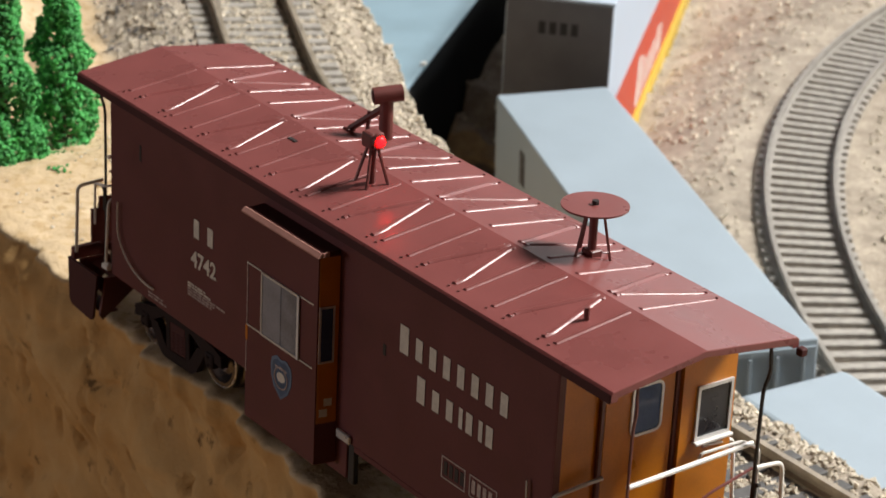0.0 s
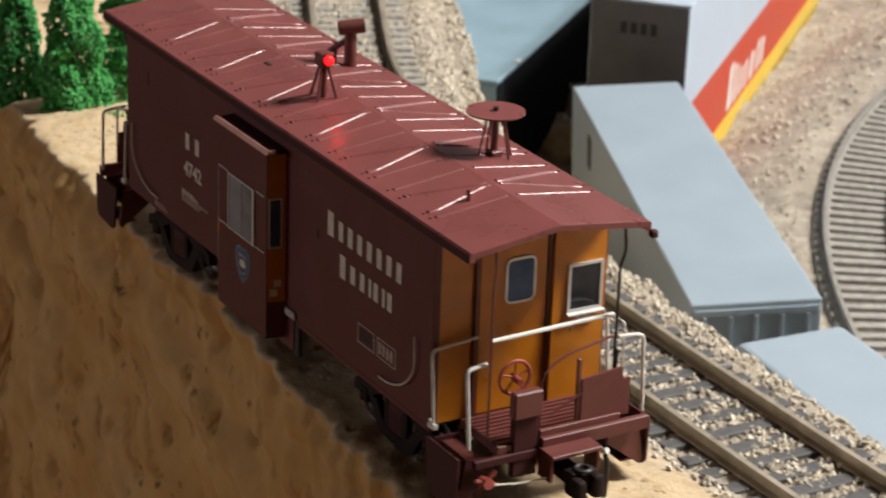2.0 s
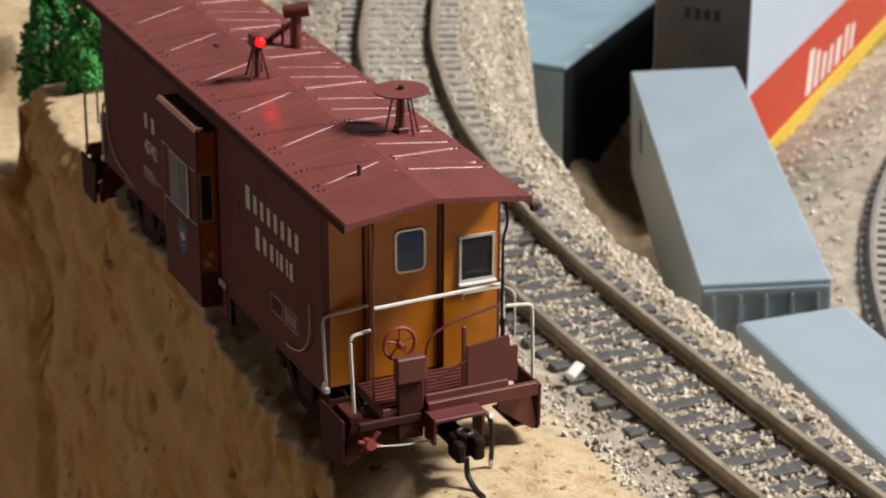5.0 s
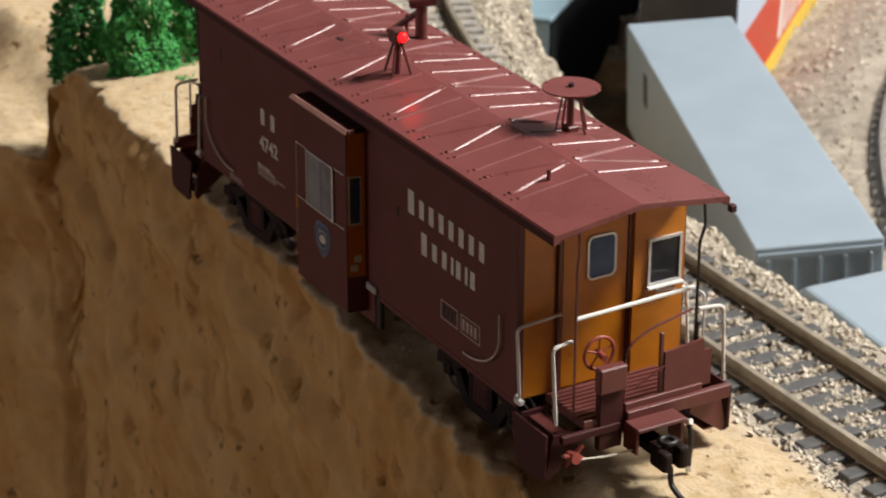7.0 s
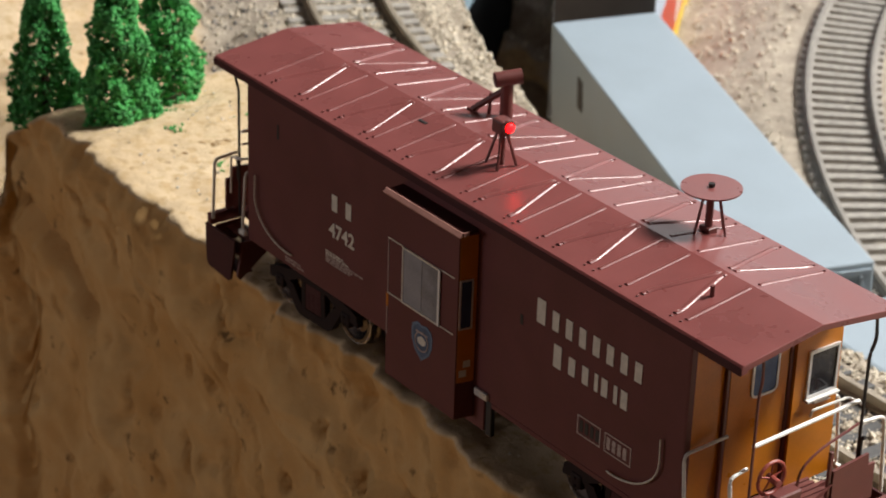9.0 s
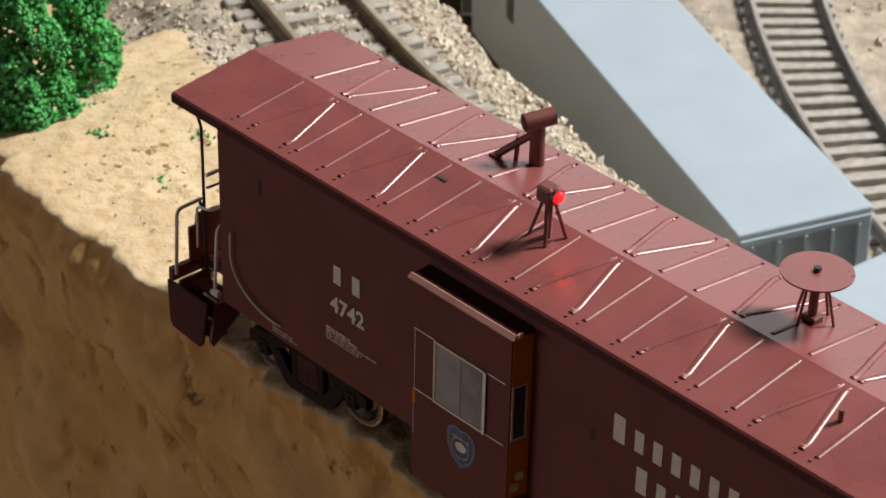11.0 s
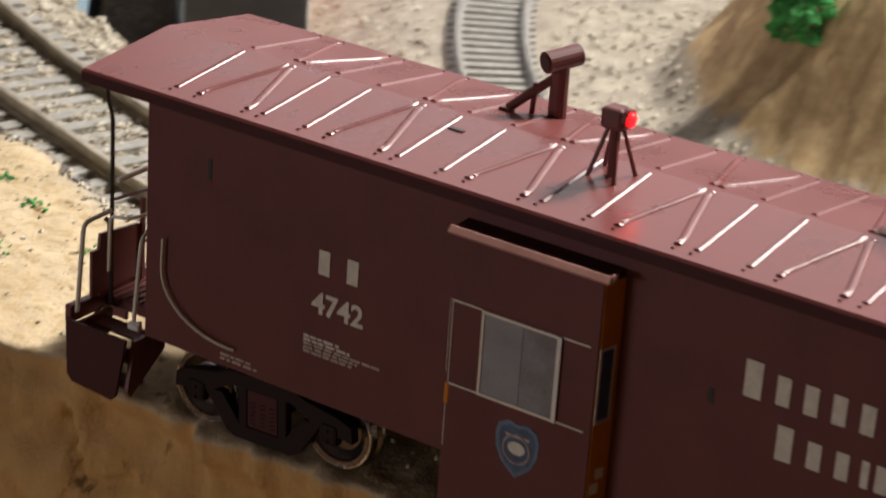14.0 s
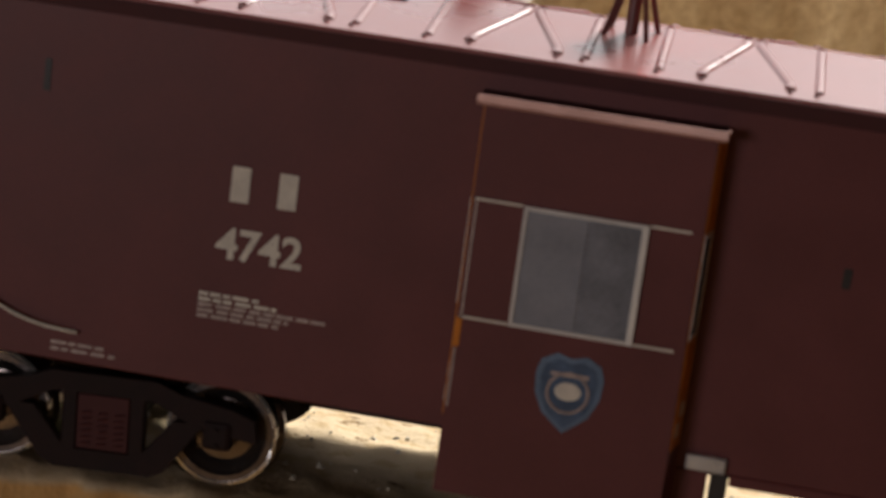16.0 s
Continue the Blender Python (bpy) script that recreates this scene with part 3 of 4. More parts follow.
def roof_fittings():
    # smoke stack with a cross-wise cap and a brace
    s = cpart("smoke_pipe", cyl((-2.21, 0.80, 3.40), (-2.21, 0.80, 4.05), 0.10, 0.095, 16), "trim", label="round smoke pipe with a cross-wise cap")
    a, c = Vector((-2.29, 0.63, 4.085)), Vector((-2.13, 1.00, 4.13))
    cpart("pipe_cap", cyl(a, c, 0.118, seg=20), "trim", s)
    cpart("cap_mouth", cyl(a + (a - c).normalized() * 0.012, a + (c - a).normalized() * 0.02, 0.09, seg=20), "black", s)
    cpart("brace", tube([(-2.62, 0.50, 3.545), (-2.40, 0.66, 3.76), (-2.23, 0.78, 3.92)], 0.05, 8), "trim", s)
    cpart("brace_foot", box(-2.70, -2.56, 0.43, 0.55, 3.48, 3.56, 0.01), "trim", s)
    cpart("brace_clamp", tube([(-2.42, 0.64, 3.47), (-2.40, 0.65, 3.84)], 0.03, 6), "trim", s)
    # marker lamp on a four-legged stand
    bx, by = -0.82, -0.39
    b = cpart("marker_stand", cyl((bx, by, 3.50), (bx, by, 4.06), 0.05, seg=12), "trim", label="four-legged stand of the roof marker lamp")
    for dx, dy in ((0.2, 0.12), (-0.17, 0.14), (0.13, -0.17), (-0.2, -0.12)):
        cpart("leg", tube([(bx + 0.3 * dx, by + 0.3 * dy, 4.04), (bx + dx, by + dy, roof_z(by + dy) - 0.01)], 0.023, 6), "trim", b)
    head = cpart("lamp_head", box(bx - 0.13, bx + 0.12, by - 0.11, by + 0.11, 4.03, 4.25, 0.04, seg=2), "trim", b, "oxide-red lamp housing")
    cpart("hood", cyl((bx + 0.08, by, 4.16), (bx + 0.155, by, 4.155), 0.10, seg=18), "trim", head)
    own = bmesh.new()
    bmesh.ops.create_uvsphere(own, u_segments=16, v_segments=8, radius=0.07)
    bmesh.ops.scale(own, vec=(0.6, 1, 1), verts=own.verts)
    bmesh.ops.translate(own, vec=(bx + 0.165, by, 4.155), verts=own.verts)
    cpart("red_lens", own, "lens", head, "glowing red lamp lens", smooth=True)
    # round dish aerial on legs
    ax, ay = 2.36, 0.665
    a = cpart("aerial_post", cyl((ax, ay, 3.45), (ax, ay, 4.13), 0.055, seg=12), "trim", label="post of the round roof aerial")
    for dx, dy in ((0.24, 0.10), (-0.24, 0.02), (0.0, -0.26), (0.02, 0.27)):
        cpart("leg", tube([(ax + 0.45 * dx, ay + 0.45 * dy, 4.12), (ax + dx, ay + dy, roof_z(ay + dy) - 0.01)], 0.018, 6), "trim", a)
    cpart("aerial_disc", cyl((ax, ay, 4.135), (ax, ay, 4.157), 0.42, seg=40), "roof", a, "thin round oxide-red aerial plate")
    cpart("disc_nut", cyl((ax, ay, 4.157), (ax, ay, 4.21), 0.045, seg=6), "black", a)
    cpart("aerial_base", box(ax - 0.1, ax + 0.1, ay - 0.09, ay + 0.09, 3.46, 3.58, 0.015), "trim", a)
    cpart("roof_stub", cyl((3.83, -0.62, 3.45), (3.83, -0.62, 3.67), 0.033, seg=10), "trim", label="short stub pipe on the roof")


def bay():
    x0, x1, y0, zb, zt = -1.70, -0.03, -1.71, 0.16, 3.08
    base = 0.06
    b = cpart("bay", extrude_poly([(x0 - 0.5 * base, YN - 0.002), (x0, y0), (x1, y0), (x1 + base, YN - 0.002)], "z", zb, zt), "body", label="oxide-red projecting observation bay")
    for x, s in ((x0, -1), (x1, 1)):
        def slab(y_in, y_out, z0, z1, a, c):
            """A thin slab on the slanting cheek, from a to c proud of it."""
            at = lambda y, o: (x + s * (base * (1.0 if s > 0 else 0.5) * (y - y0) / (YN - y0) + o), y)
            return extrude_poly([at(y_in, a), at(y_out, a), at(y_out, c), at(y_in, c)], "z", z0, z1)
        cpart("bay_cheek", slab(YN - 0.012, y0 + 0.02, 0.75, zt - 0.02, 0.001, 0.009), "cheek", b, "dull orange cheek of the bay")
        w = cpart("cheek_window", slab(-1.69, -1.662, 1.60, 2.39, 0.010, 0.016), "chrome", b, "silver-framed narrow window")
        cpart("frame_bar", slab(-1.505, -1.48, 1.60, 2.39, 0.010, 0.016), "chrome", w)
        cpart("frame_bar", slab(-1.661, -1.506, 1.60, 1.628, 0.010, 0.016), "chrome", w)
        cpart("frame_bar", slab(-1.661, -1.506, 2.362, 2.39, 0.010, 0.016), "chrome", w)
        cpart("pane", slab(-1.661, -1.506, 1.629, 2.361, 0.010, 0.012), "glassy", w)
        for k in range(2):
            cpart("cheek_text_bar", slab(-1.66 + 0.06 * k, -1.55 + 0.06 * k, 0.84 + 0.15 * k, 0.95 + 0.15 * k, 0.010, 0.013), "white", b, "slanting white mark on the cheek")
    h = cpart("bay_roof", extrude_poly([(-1.70, 3.085), (-1.70, 3.13), (-1.42, 3.14), (-1.42, 3.085)], "x", x0 - 0.05, x1 + 0.05), "shaded_red", b, "thin red hood over the bay, roof shade painted in")
    # The hood edge's highlight is painted on as pale pink.
    cpart("hood_lip", extrude_poly([(-1.765, 3.085), (-1.77, 3.105), (-1.715, 3.15), (-1.70, 3.15), (-1.70, 3.086)], "x", x0 - 0.06, x1 + 0.06), "lip", h, "lip of the hood with a pale pink highlight painted in")
    cpart("hood_end", extrude_poly([(-1.695, 3.09), (-1.695, 3.15), (-1.60, 3.152), (-1.60, 3.09)], "x", x1 + 0.052, x1 + 0.075), "lip", h)
    w = cpart("bay_window", ring_poly(-1.32, -0.42, 1.50, 2.40, 0.03, "y", y0 - 0.022, y0 - 0.003), "chrome", b, "silver-framed sliding bay window")
    # Reflections are painted in: a pale left pane and a darker right one.
    for u0, u1, pane_tone in ((-1.29, -0.88, "pale_pane"), (-0.85, -0.45, "grey_pane")):
        cpart("pane", extrude_poly([(u0, 1.53), (u1, 1.53), (u1, 2.37), (u0, 2.37)], "y", y0 - 0.012, y0 - 0.006), pane_tone, w, "bay window pane with its reflection painted in")
    cpart("window_jamb", box(-0.462, -0.412, y0 - 0.03, y0 - 0.0225, 1.50, 2.40, 0.003), "white", w, "bright white window jamb")
    cpart("worn_corner", box(x0 - 0.006, x0 + 0.045, y0 - 0.006, y0 + 0.02, 1.28, 1.50, 0.005), "cheek", b, "patch of orange showing at the bay's corner")
    cpart("corner_line", box(x0 + 0.01, x0 + 0.026, y0 - 0.006, y0 - 0.002, 0.82, 1.27), "faded", b)
    cpart("mullion", box(-0.88, -0.85, y0 - 0.018, y0 - 0.004, 1.53, 2.37), "pale_pane", w)
    for z in (1.50, 2.385):
        for u0, u1 in ((x0 + 0.02, -1.33), (-0.41, x1 - 0.08)):
            cpart("white_line", box(u0, u1, y0 - 0.008, y0 - 0.002, z, z + 0.02), "cream", b)
    cpart("white_line", box(x0 + 0.025, x0 + 0.042, y0 - 0.008, y0 - 0.002, 1.50, 2.38), "faded", b)
    # shield-shaped badge, kept plain
    shield = [(-1.07, 1.20), (-1.04, 1.30), (-0.93, 1.36), (-0.82, 1.33), (-0.71, 1.36), (-0.60, 1.30), (-0.57, 1.20), (-0.58, 1.05), (-0.65, 0.90), (-0.82, 0.76), (-0.99, 0.90), (-1.06, 1.05)]
    g = cpart("badge", extrude_poly(shield, "y", y0 - 0.007, y0 - 0.002), "badge", b, "slate-blue shield badge with a pale centre")
    inner = [(-0.82 + 0.84 * (u + 0.82), 1.06 + 0.86 * (v - 1.06)) for u, v in shield]
    cpart("badge_field", extrude_poly(inner, "y", y0 - 0.0072, y0 - 0.0067), "badge_field", g, "darker field of the badge")
    own = bmesh.new()
    tube([(-0.82 + 0.15 * math.cos(t), y0 - 0.0075, 1.07 + 0.15 * math.sin(t)) for t in (k * math.pi / 12 for k in range(25))], 0.012, 6, bm=own)
    cpart("badge_ring", own, "faded", g)
    cpart("badge_centre", extrude_poly([(-0.82 + 0.10 * math.cos(t), 1.08 + 0.07 * math.sin(t)) for t in (k * math.pi / 6 for k in range(12))], "y", y0 - 0.011, y0 - 0.0075), "cream", g)
    cpart("badge_bar", box(-0.96, -0.68, y0 - 0.011, y0 - 0.0075, 1.19, 1.22), "faded", g)


def letter_shapes():
    """Company name and initials as plain block shapes; road number in figures; fine print as bars."""
    y = YN - 0.003

    def block(x0, z0, w, h):
        own = box(x0 + 0.13 * w, x0 + 0.87 * w, y - 0.006, y, z0, z0 + h)
        cpart("letter_block", own, "cream", label="plain cream letter-sized bar")
    x = 1.32
    big = ((0.29, 0.37),) + ((0.235, 0.29),) * 7
    for w, h in big:
        block(x, 2.66 - 0.06 - h if h < 0.3 else 2.66 - h, w - 0.05, h)
        x += w + 0.045
    x = 1.71
    for w, h in ((0.27, 0.35), (0.235, 0.27), (0.225, 0.27), (0.07, 0.27), (0.22, 0.27), (0.07, 0.27), (0.225, 0.27)):
        if w < 0.1:
            cpart("letter_block", box(x, x + 0.075, y - 0.006, y, 2.125 - 0.06 - h, 2.065), "cream")
        else:
            block(x, 2.125 - 0.06 - h if h < 0.3 else 2.125 - h, w - 0.05, h)
        x += w + 0.05
    block(-3.55, 2.01, 0.19, 0.27)
    block(-3.19, 2.01, 0.19, 0.27)
    data = bpy.data.curves.new("road_number", "FONT")
    data.body, data.size, data.extrude, data.offset = "4742", 0.40 * CM, 0.0025 * CM, 0.010 * CM
    ob = new("scratch_text", data)
    bpy.context.view_layer.update()
    me = bpy.data.meshes.new_from_object(ob.evaluated_get(bpy.context.evaluated_depsgraph_get()))
    bpy.data.objects.remove(ob)
    me.materials.clear()
    me.materials.append(M["cream"])
    number = new("road_number", me)
    xs = [v.co.x for v in me.vertices]
    k = 0.66 * CM / (max(xs) - min(xs))
    number.parent = caboose
    number.matrix_parent_inverse = caboose.matrix_world.inverted()
    number.matrix_basis = Matrix.Translation((-3.59 * CM, (y - 0.003) * CM, 1.575 * CM)) @ Matrix.Rotation(math.pi / 2, 4, "X") @ Matrix.Scale(k, 4)
    tagged(number, "cream painted figures 4742")
    rng = random.Random(4)

    def print_line(x0, x1, z, high, material):
        """A line of fine print: word-long bars with gaps."""
        own = bmesh.new()
        x = x0
        while x < x1 - 0.03:
            w = min(rng.uniform(0.05, 0.13), x1 - x)
            box(x, x + w, y - 0.003, y, z, z + high, bm=own)
            x += w + rng.uniform(0.014, 0.03)
        cpart("small_print_bar", own, material)
    for i, x1 in enumerate((-3.22, -3.08, -2.70, -2.98, -3.05)):
        print_line(-3.68, x1, 1.262 - 0.043 * i, 0.028, "cream" if i < 2 else "faded")
    for i in range(2):
        print_line(-4.78, -4.35 + 0.10 * i, 0.69 - 0.05 * i, 0.026, "faded")
    for x0, x1 in ((2.30, 2.78), (2.86, 3.40)):
        f = cpart("data_panel", ring_poly(x0, x1, 1.00, 1.30, 0.02, "y", y - 0.004, y), "faded", label="faint outlined data panel")
        for i in range(4):
            cpart("data_bar", box(x0 + 0.05 + 0.11 * i, x0 + 0.12 + 0.11 * i, y - 0.004, y, 1.06, 1.24), "faded" if x0 > 2.5 else "black", f)
    cpart("sill_bracket", box(0.10, 0.40, y - 0.05, y, 0.57, 0.69, 0.012), "chrome", label="small silver bracket on the sill")
    cpart("side_vent_mark", box(-5.02, -4.97, y - 0.004, y, 2.62, 2.86), "black")
    cpart("side_vent_mark", box(1.0, 1.06, y - 0.004, y, 2.1, 2.25), "black")


def grab_irons():
    for flip in (False, True):
        fx = (lambda v: v) if flip is False else (lambda v: -1.60 - v)
        arc = [(fx(3.98), YN - 0.05, 1.74), (fx(3.99), YN - 0.05, 1.43)] + [(fx(3.99 - 0.93 * (1 - math.cos(t))), YN - 0.05, 1.40 - 0.64 * math.sin(t)) for t in (k * math.pi / 20 for k in range(11))] + [(fx(2.98), YN - 0.03, 0.75)]
        cpart("curved_grab_iron", tube([(px, py, pz + (0.06 if flip else 0.0)) for px, py, pz in arc], 0.015, 6), "cream", label="curved wire grab iron")


def end_set(m):
    """Everything at one end: the orange bulkhead, platform, rails, steps and coupler."""
    def gable(y0, y1, x0, x1):
        ridge = [(-0.078, 3.50)] if y0 < -0.07 < y1 else []
        top = lambda y: roof_z(y) - 0.09
        return extrude_poly([(y0, ZS), (y1, ZS), (y1, top(y1))] + ridge + [(y0, top(y0))], "x", x0, x1)
    q = 0.10 if m is STILL else 0.006
    w = cpart("end_wall", gable(YN + 0.095, YF - 0.095, XN - 0.08, XN - 0.002), "orange", label="orange end bulkhead", m=m)
    cpart("end_wall_bay", gable(0.40, YF - 0.10, XN + 0.002, XN + q), "orange", w, m=m)
    cpart("door", box(XN + 0.001, XN + 0.035, -0.72, 0.33, ZS + 0.03, 3.24, 0.01), "orange", w, "orange end door", m=m)
    cpart("corner_post", box(XN - 0.01, XN + 0.02, YN + 0.001, YN + 0.10, ZS, 3.24, 0.005), "body", w, m=m)
    cpart("door_post", box(XN + 0.002, XN + 0.06, -0.80, -0.74, ZS, 3.24, 0.008), "trim", w, "oxide-red door post", m=m)
    cpart("door_post", box(XN + 0.002, XN + 0.055, 0.335, 0.395, ZS, 3.28, 0.008), "trim", w, m=m)
    f = cpart("door_window", ring_poly(-0.34, 0.14, 2.17, 2.83, 0.035, "x", XN + 0.036, XN + 0.06, corner=0.1), "chrome", w, "rounded silver-framed door window", m=m)
    cpart("pane", extrude_poly([(-0.31, 2.20), (0.11, 2.20), (0.11, 2.80), (-0.31, 2.80)], "x", XN + 0.037, XN + 0.046), "blue_pane", f, m=m)
    f = cpart("end_window", ring_poly(0.62, 1.18, 1.90, 2.61, 0.04, "x", XN + q + 0.001, XN + q + 0.035), "chrome", w, "square silver-framed end window", m=m)
    cpart("pane", extrude_poly([(0.655, 1.935), (1.145, 1.935), (1.145, 2.575), (0.655, 2.575)], "x", XN + q + 0.002, XN + q + 0.012), "dark_pane", f, m=m)
    cpart("window_sill", box(XN + q, XN + q + 0.09, 0.60, 1.20, 1.86, 1.898, 0.008), "white", f, m=m)
    # platform
    p = cpart("platform", box(XN + 0.02, 5.36, -0.95, 0.86, 0.47, 0.60, 0.012), "trim", label="oxide-red end platform", m=m)
    for k in range(9):
        cpart("tread_slat", box(XN + 0.10 + 0.10 * k, XN + 0.15 + 0.10 * k, -0.93, 0.84, 0.60, 0.625), "trim", p, m=m)
    cpart("end_beam", box(5.36, 5.46, -0.30, 1.42, 0.42, 0.62, 0.012), "trim", p, m=m)
    cpart("step_beam", box(5.34, 5.42, -1.32, -0.31, 0.36, 0.48, 0.012), "shaded_red", p, m=m)
    for s in (-1, 1):
        y0, y1 = (-1.50, -0.96) if s < 0 else (0.87, 1.46)
        tip = y0 - 0.02 if s < 0 else y1 + 0.05
        inner = y1 if s < 0 else y0
        for x in (4.46, 5.24):
            # Plates on the minus side get the shaded red; the others stay plain.
            cpart("step_plate", extrude_poly([(inner, 0.46), (tip - 0.14 * s, 0.46), (tip - 0.03 * s, -0.12), (tip - 0.08 * s, -0.20), (inner, 0.22)], "x", x, x + 0.05), "trim" if s > 0 else "shaded_red", p, "slanted oxide-red step plate", m=m)
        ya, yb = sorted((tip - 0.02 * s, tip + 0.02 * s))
        cpart("step_side_board", extrude_poly([(4.46, 0.52), (5.34, 0.52), (5.32, -0.14), (5.25, -0.22), (4.66, -0.26), (4.60, -0.20)], "y", ya, yb), "shaded_red", p, "solid red board beside the steps, shade painted in", m=m)
        for i in range(3):
            yy0, yy1 = sorted((inner + s * (0.08 + 0.10 * i), inner + s * (0.34 + 0.10 * i)))
            cpart("step_tread", box(4.51, 5.24, yy0, yy1, 0.36 - 0.25 * i, 0.40 - 0.25 * i, 0.008), "trim", p, m=m)
        # corner post from platform to roof and the white hand rails
        yp = -1.00 if s < 0 else 0.97
        cpart("corner_pole", tube([(5.18, yp, 0.55), (5.18, yp, 2.80), (5.22, yp + 0.05 * max(s, 0), 3.02), (5.20, yp + 0.03 * max(s, 0), 3.36)], 0.024 if s > 0 else 0.020, 6, 0.1), "black" if s > 0 else "trim", p, m=m)
        cpart("white_hand_rail", tube([(5.26, -1.33 if s < 0 else 1.43, 0.60), (5.14, -1.33 if s < 0 else 1.46, 1.70), (5.12, -1.02 if s < 0 else 1.05, 1.73)], 0.027, 8, 0.1), "white", p, "white-painted wire hand rail", m=m)
        ys = YN - 0.02 if s < 0 else YF + 0.02
        cpart("side_hand_rail", tube([(4.40, ys, 0.70), (4.50, ys, 0.66), (4.40, ys, 1.71), (4.50, yp + 0.22 * -s, 1.82)], 0.024, 8, 0.1), "white", p, "pale wire hand rail at the body corner", m=m)
        cpart("rail_foot", box(4.40, 4.56, *sorted((ys - 0.04, ys + 0.04)), 0.60, 0.68, 0.01), "white", p, m=m)
    cpart("cross_rail", tube([(5.16, -0.99, 2.06), (5.10, 0.97, 2.07)], 0.031, 8), "white", p, "long white cross rail", m=m)
    cpart("window_rail", tube([(4.60, 0.62, 1.70), (4.62, 0.62, 1.80), (4.66, 1.25, 1.82), (4.9, 1.30, 1.80), (4.92, 1.30, 1.15)], 0.02, 6, 0.06), "white", p, m=m)
    # end guard: curved wire, brake stand, sloping panel
    cpart("guard_wire", tube([(5.30, -0.26, 0.62), (5.30, -0.26, 1.52), (5.28, 0.10, 1.70), (5.20, 0.90, 1.80)], 0.02, 6, 0.2), "trim", p, m=m)
    cpart("guard_wire", tube([(5.33, -0.10, 0.90), (5.33, 0.15, 1.02), (5.33, 0.36, 1.12)], 0.022, 6), "trim", p, m=m)
    cpart("guard_post", box(5.28, 5.33, 0.29, 0.35, 0.60, 1.62, 0.008), "trim", p, m=m)
    cpart("end_panel", extrude_poly([(0.36, 0.70), (1.14, 0.66), (1.14, 1.20), (1.02, 1.20), (1.00, 1.38), (0.36, 1.32)], "x", 5.31, 5.35), "trim", p, "flat oxide-red end panel", m=m)
    cpart("toe_board", box(5.33, 5.39, -0.30, 0.98, 0.60, 0.72, 0.008), "trim", p, m=m)
    b = cpart("brake_stand", box(5.28, 5.40, -0.72, -0.34, 0.10, 0.98, 0.015), "shaded_red", p, "red brake stand with shade painted in", m=m)
    cpart("brake_box", box(5.30, 5.46, -0.76, -0.32, 0.98, 1.36, 0.02), "trim", b, m=m)
    wheel = [(5.16, -0.60 + 0.235 * math.cos(t), 1.47 + 0.235 * math.sin(t)) for t in (k * math.pi / 12 for k in range(25))]
    h = cpart("brake_wheel", tube(wheel, 0.026, 8), "rust", b, "spoked brake wheel", m=m)
    for k in range(5):
        t = k * 2 * math.pi / 5 + 0.3
        cpart("spoke", tube([(5.16, -0.60, 1.47), (5.16, -0.60 + 0.225 * math.cos(t), 1.47 + 0.225 * math.sin(t))], 0.014, 5), "rust", h, m=m)
    cpart("wheel_hub", cyl((5.10, -0.60, 1.47), (5.30, -0.60, 1.45), 0.05, seg=10), "rust", h, m=m)
    cpart("lever", tube([(5.2, 0.98, 1.20), (5.2, 0.98, 1.55), (5.26, 0.99, 1.58)], 0.03, 6, 0.05), "black", p, m=m)
    # coupler box, coupler, hose, cut lever
    cpart("coupler_step", box(5.40, 5.78, -0.34, 0.46, 0.44, 0.50, 0.01), "trim", p, "oxide-red plate over the coupler", m=m)
    for y in (-0.34, 0.40):
        cpart("step_bracket", box(5.42, 5.74, y, y + 0.05, 0.10, 0.44, 0.006), "trim", p, m=m)
    c = cpart("coupler_shank", box(5.2, 5.82, -0.13, 0.17, 0.06, 0.24, 0.03), "steel", p, "dark metal knuckle coupler", m=m)
    own = box(5.80, 6.02, -0.17, 0.25, -0.04, 0.32, 0.05, seg=2)
    box(6.0, 6.22, -0.20, -0.06, 0.0, 0.28, 0.04, bm=own, seg=2)
    box(5.98, 6.18, 0.08, 0.26, -0.04, 0.30, 0.06, bm=own, seg=2)
    cpart("knuckle", own, "steel", c, m=m)
    loop = [(5.95 + 0.10 * math.cos(t), 0.03 + 0.10 * math.sin(t), 0.33) for t in (k * math.pi / 10 for k in range(21))]
    cpart("knuckle_ring", tube(loop, 0.035, 8), "black", c, m=m)
    cpart("trip_wire", tube([(6.05, 0.02, -0.02), (6.08, 0.02, -0.28), (6.32, 0.05, -0.41), (6.52, 0.06, -0.41)], 0.042, 8, 0.08), "black", c, m=m)
    cpart("air_hose", tube([(5.60, 0.50, 0.40), (5.74, 0.54, 0.36), (5.78, 0.55, 0.10), (5.74, 0.55, -0.30)], 0.036, 8, 0.12), "black", p, "black air hose", m=m)
    cpart("hose_fitting", cyl((5.70, 0.51, 0.38), (5.78, 0.53, 0.42), 0.045, seg=8), "white", p, m=m)
    cpart("hose_coupling", cyl((5.74, 0.55, -0.29), (5.75, 0.55, -0.38), 0.045, seg=8), "chrome", p, m=m)
    cpart("cut_lever", tube([(5.58, -1.22, 0.20), (5.63, -0.75, 0.15), (5.66, -0.2, 0.15)], 0.014, 6, 0.1), "cream", p, m=m)
    own = cyl((5.48, -1.24, 0.22), (5.66, -1.24, 0.26), 0.08, seg=10)
    tube([(5.57, -1.36, 0.12), (5.57, -1.24, 0.24), (5.58, -1.10, 0.40)], 0.035, 6, bm=own)
    tube([(5.57, -1.08, 0.18), (5.57, -1.40, 0.30)], 0.03, 6, bm=own)
    cpart("angle_cock", own, "rust", p, "red valve at the platform corner", m=m)


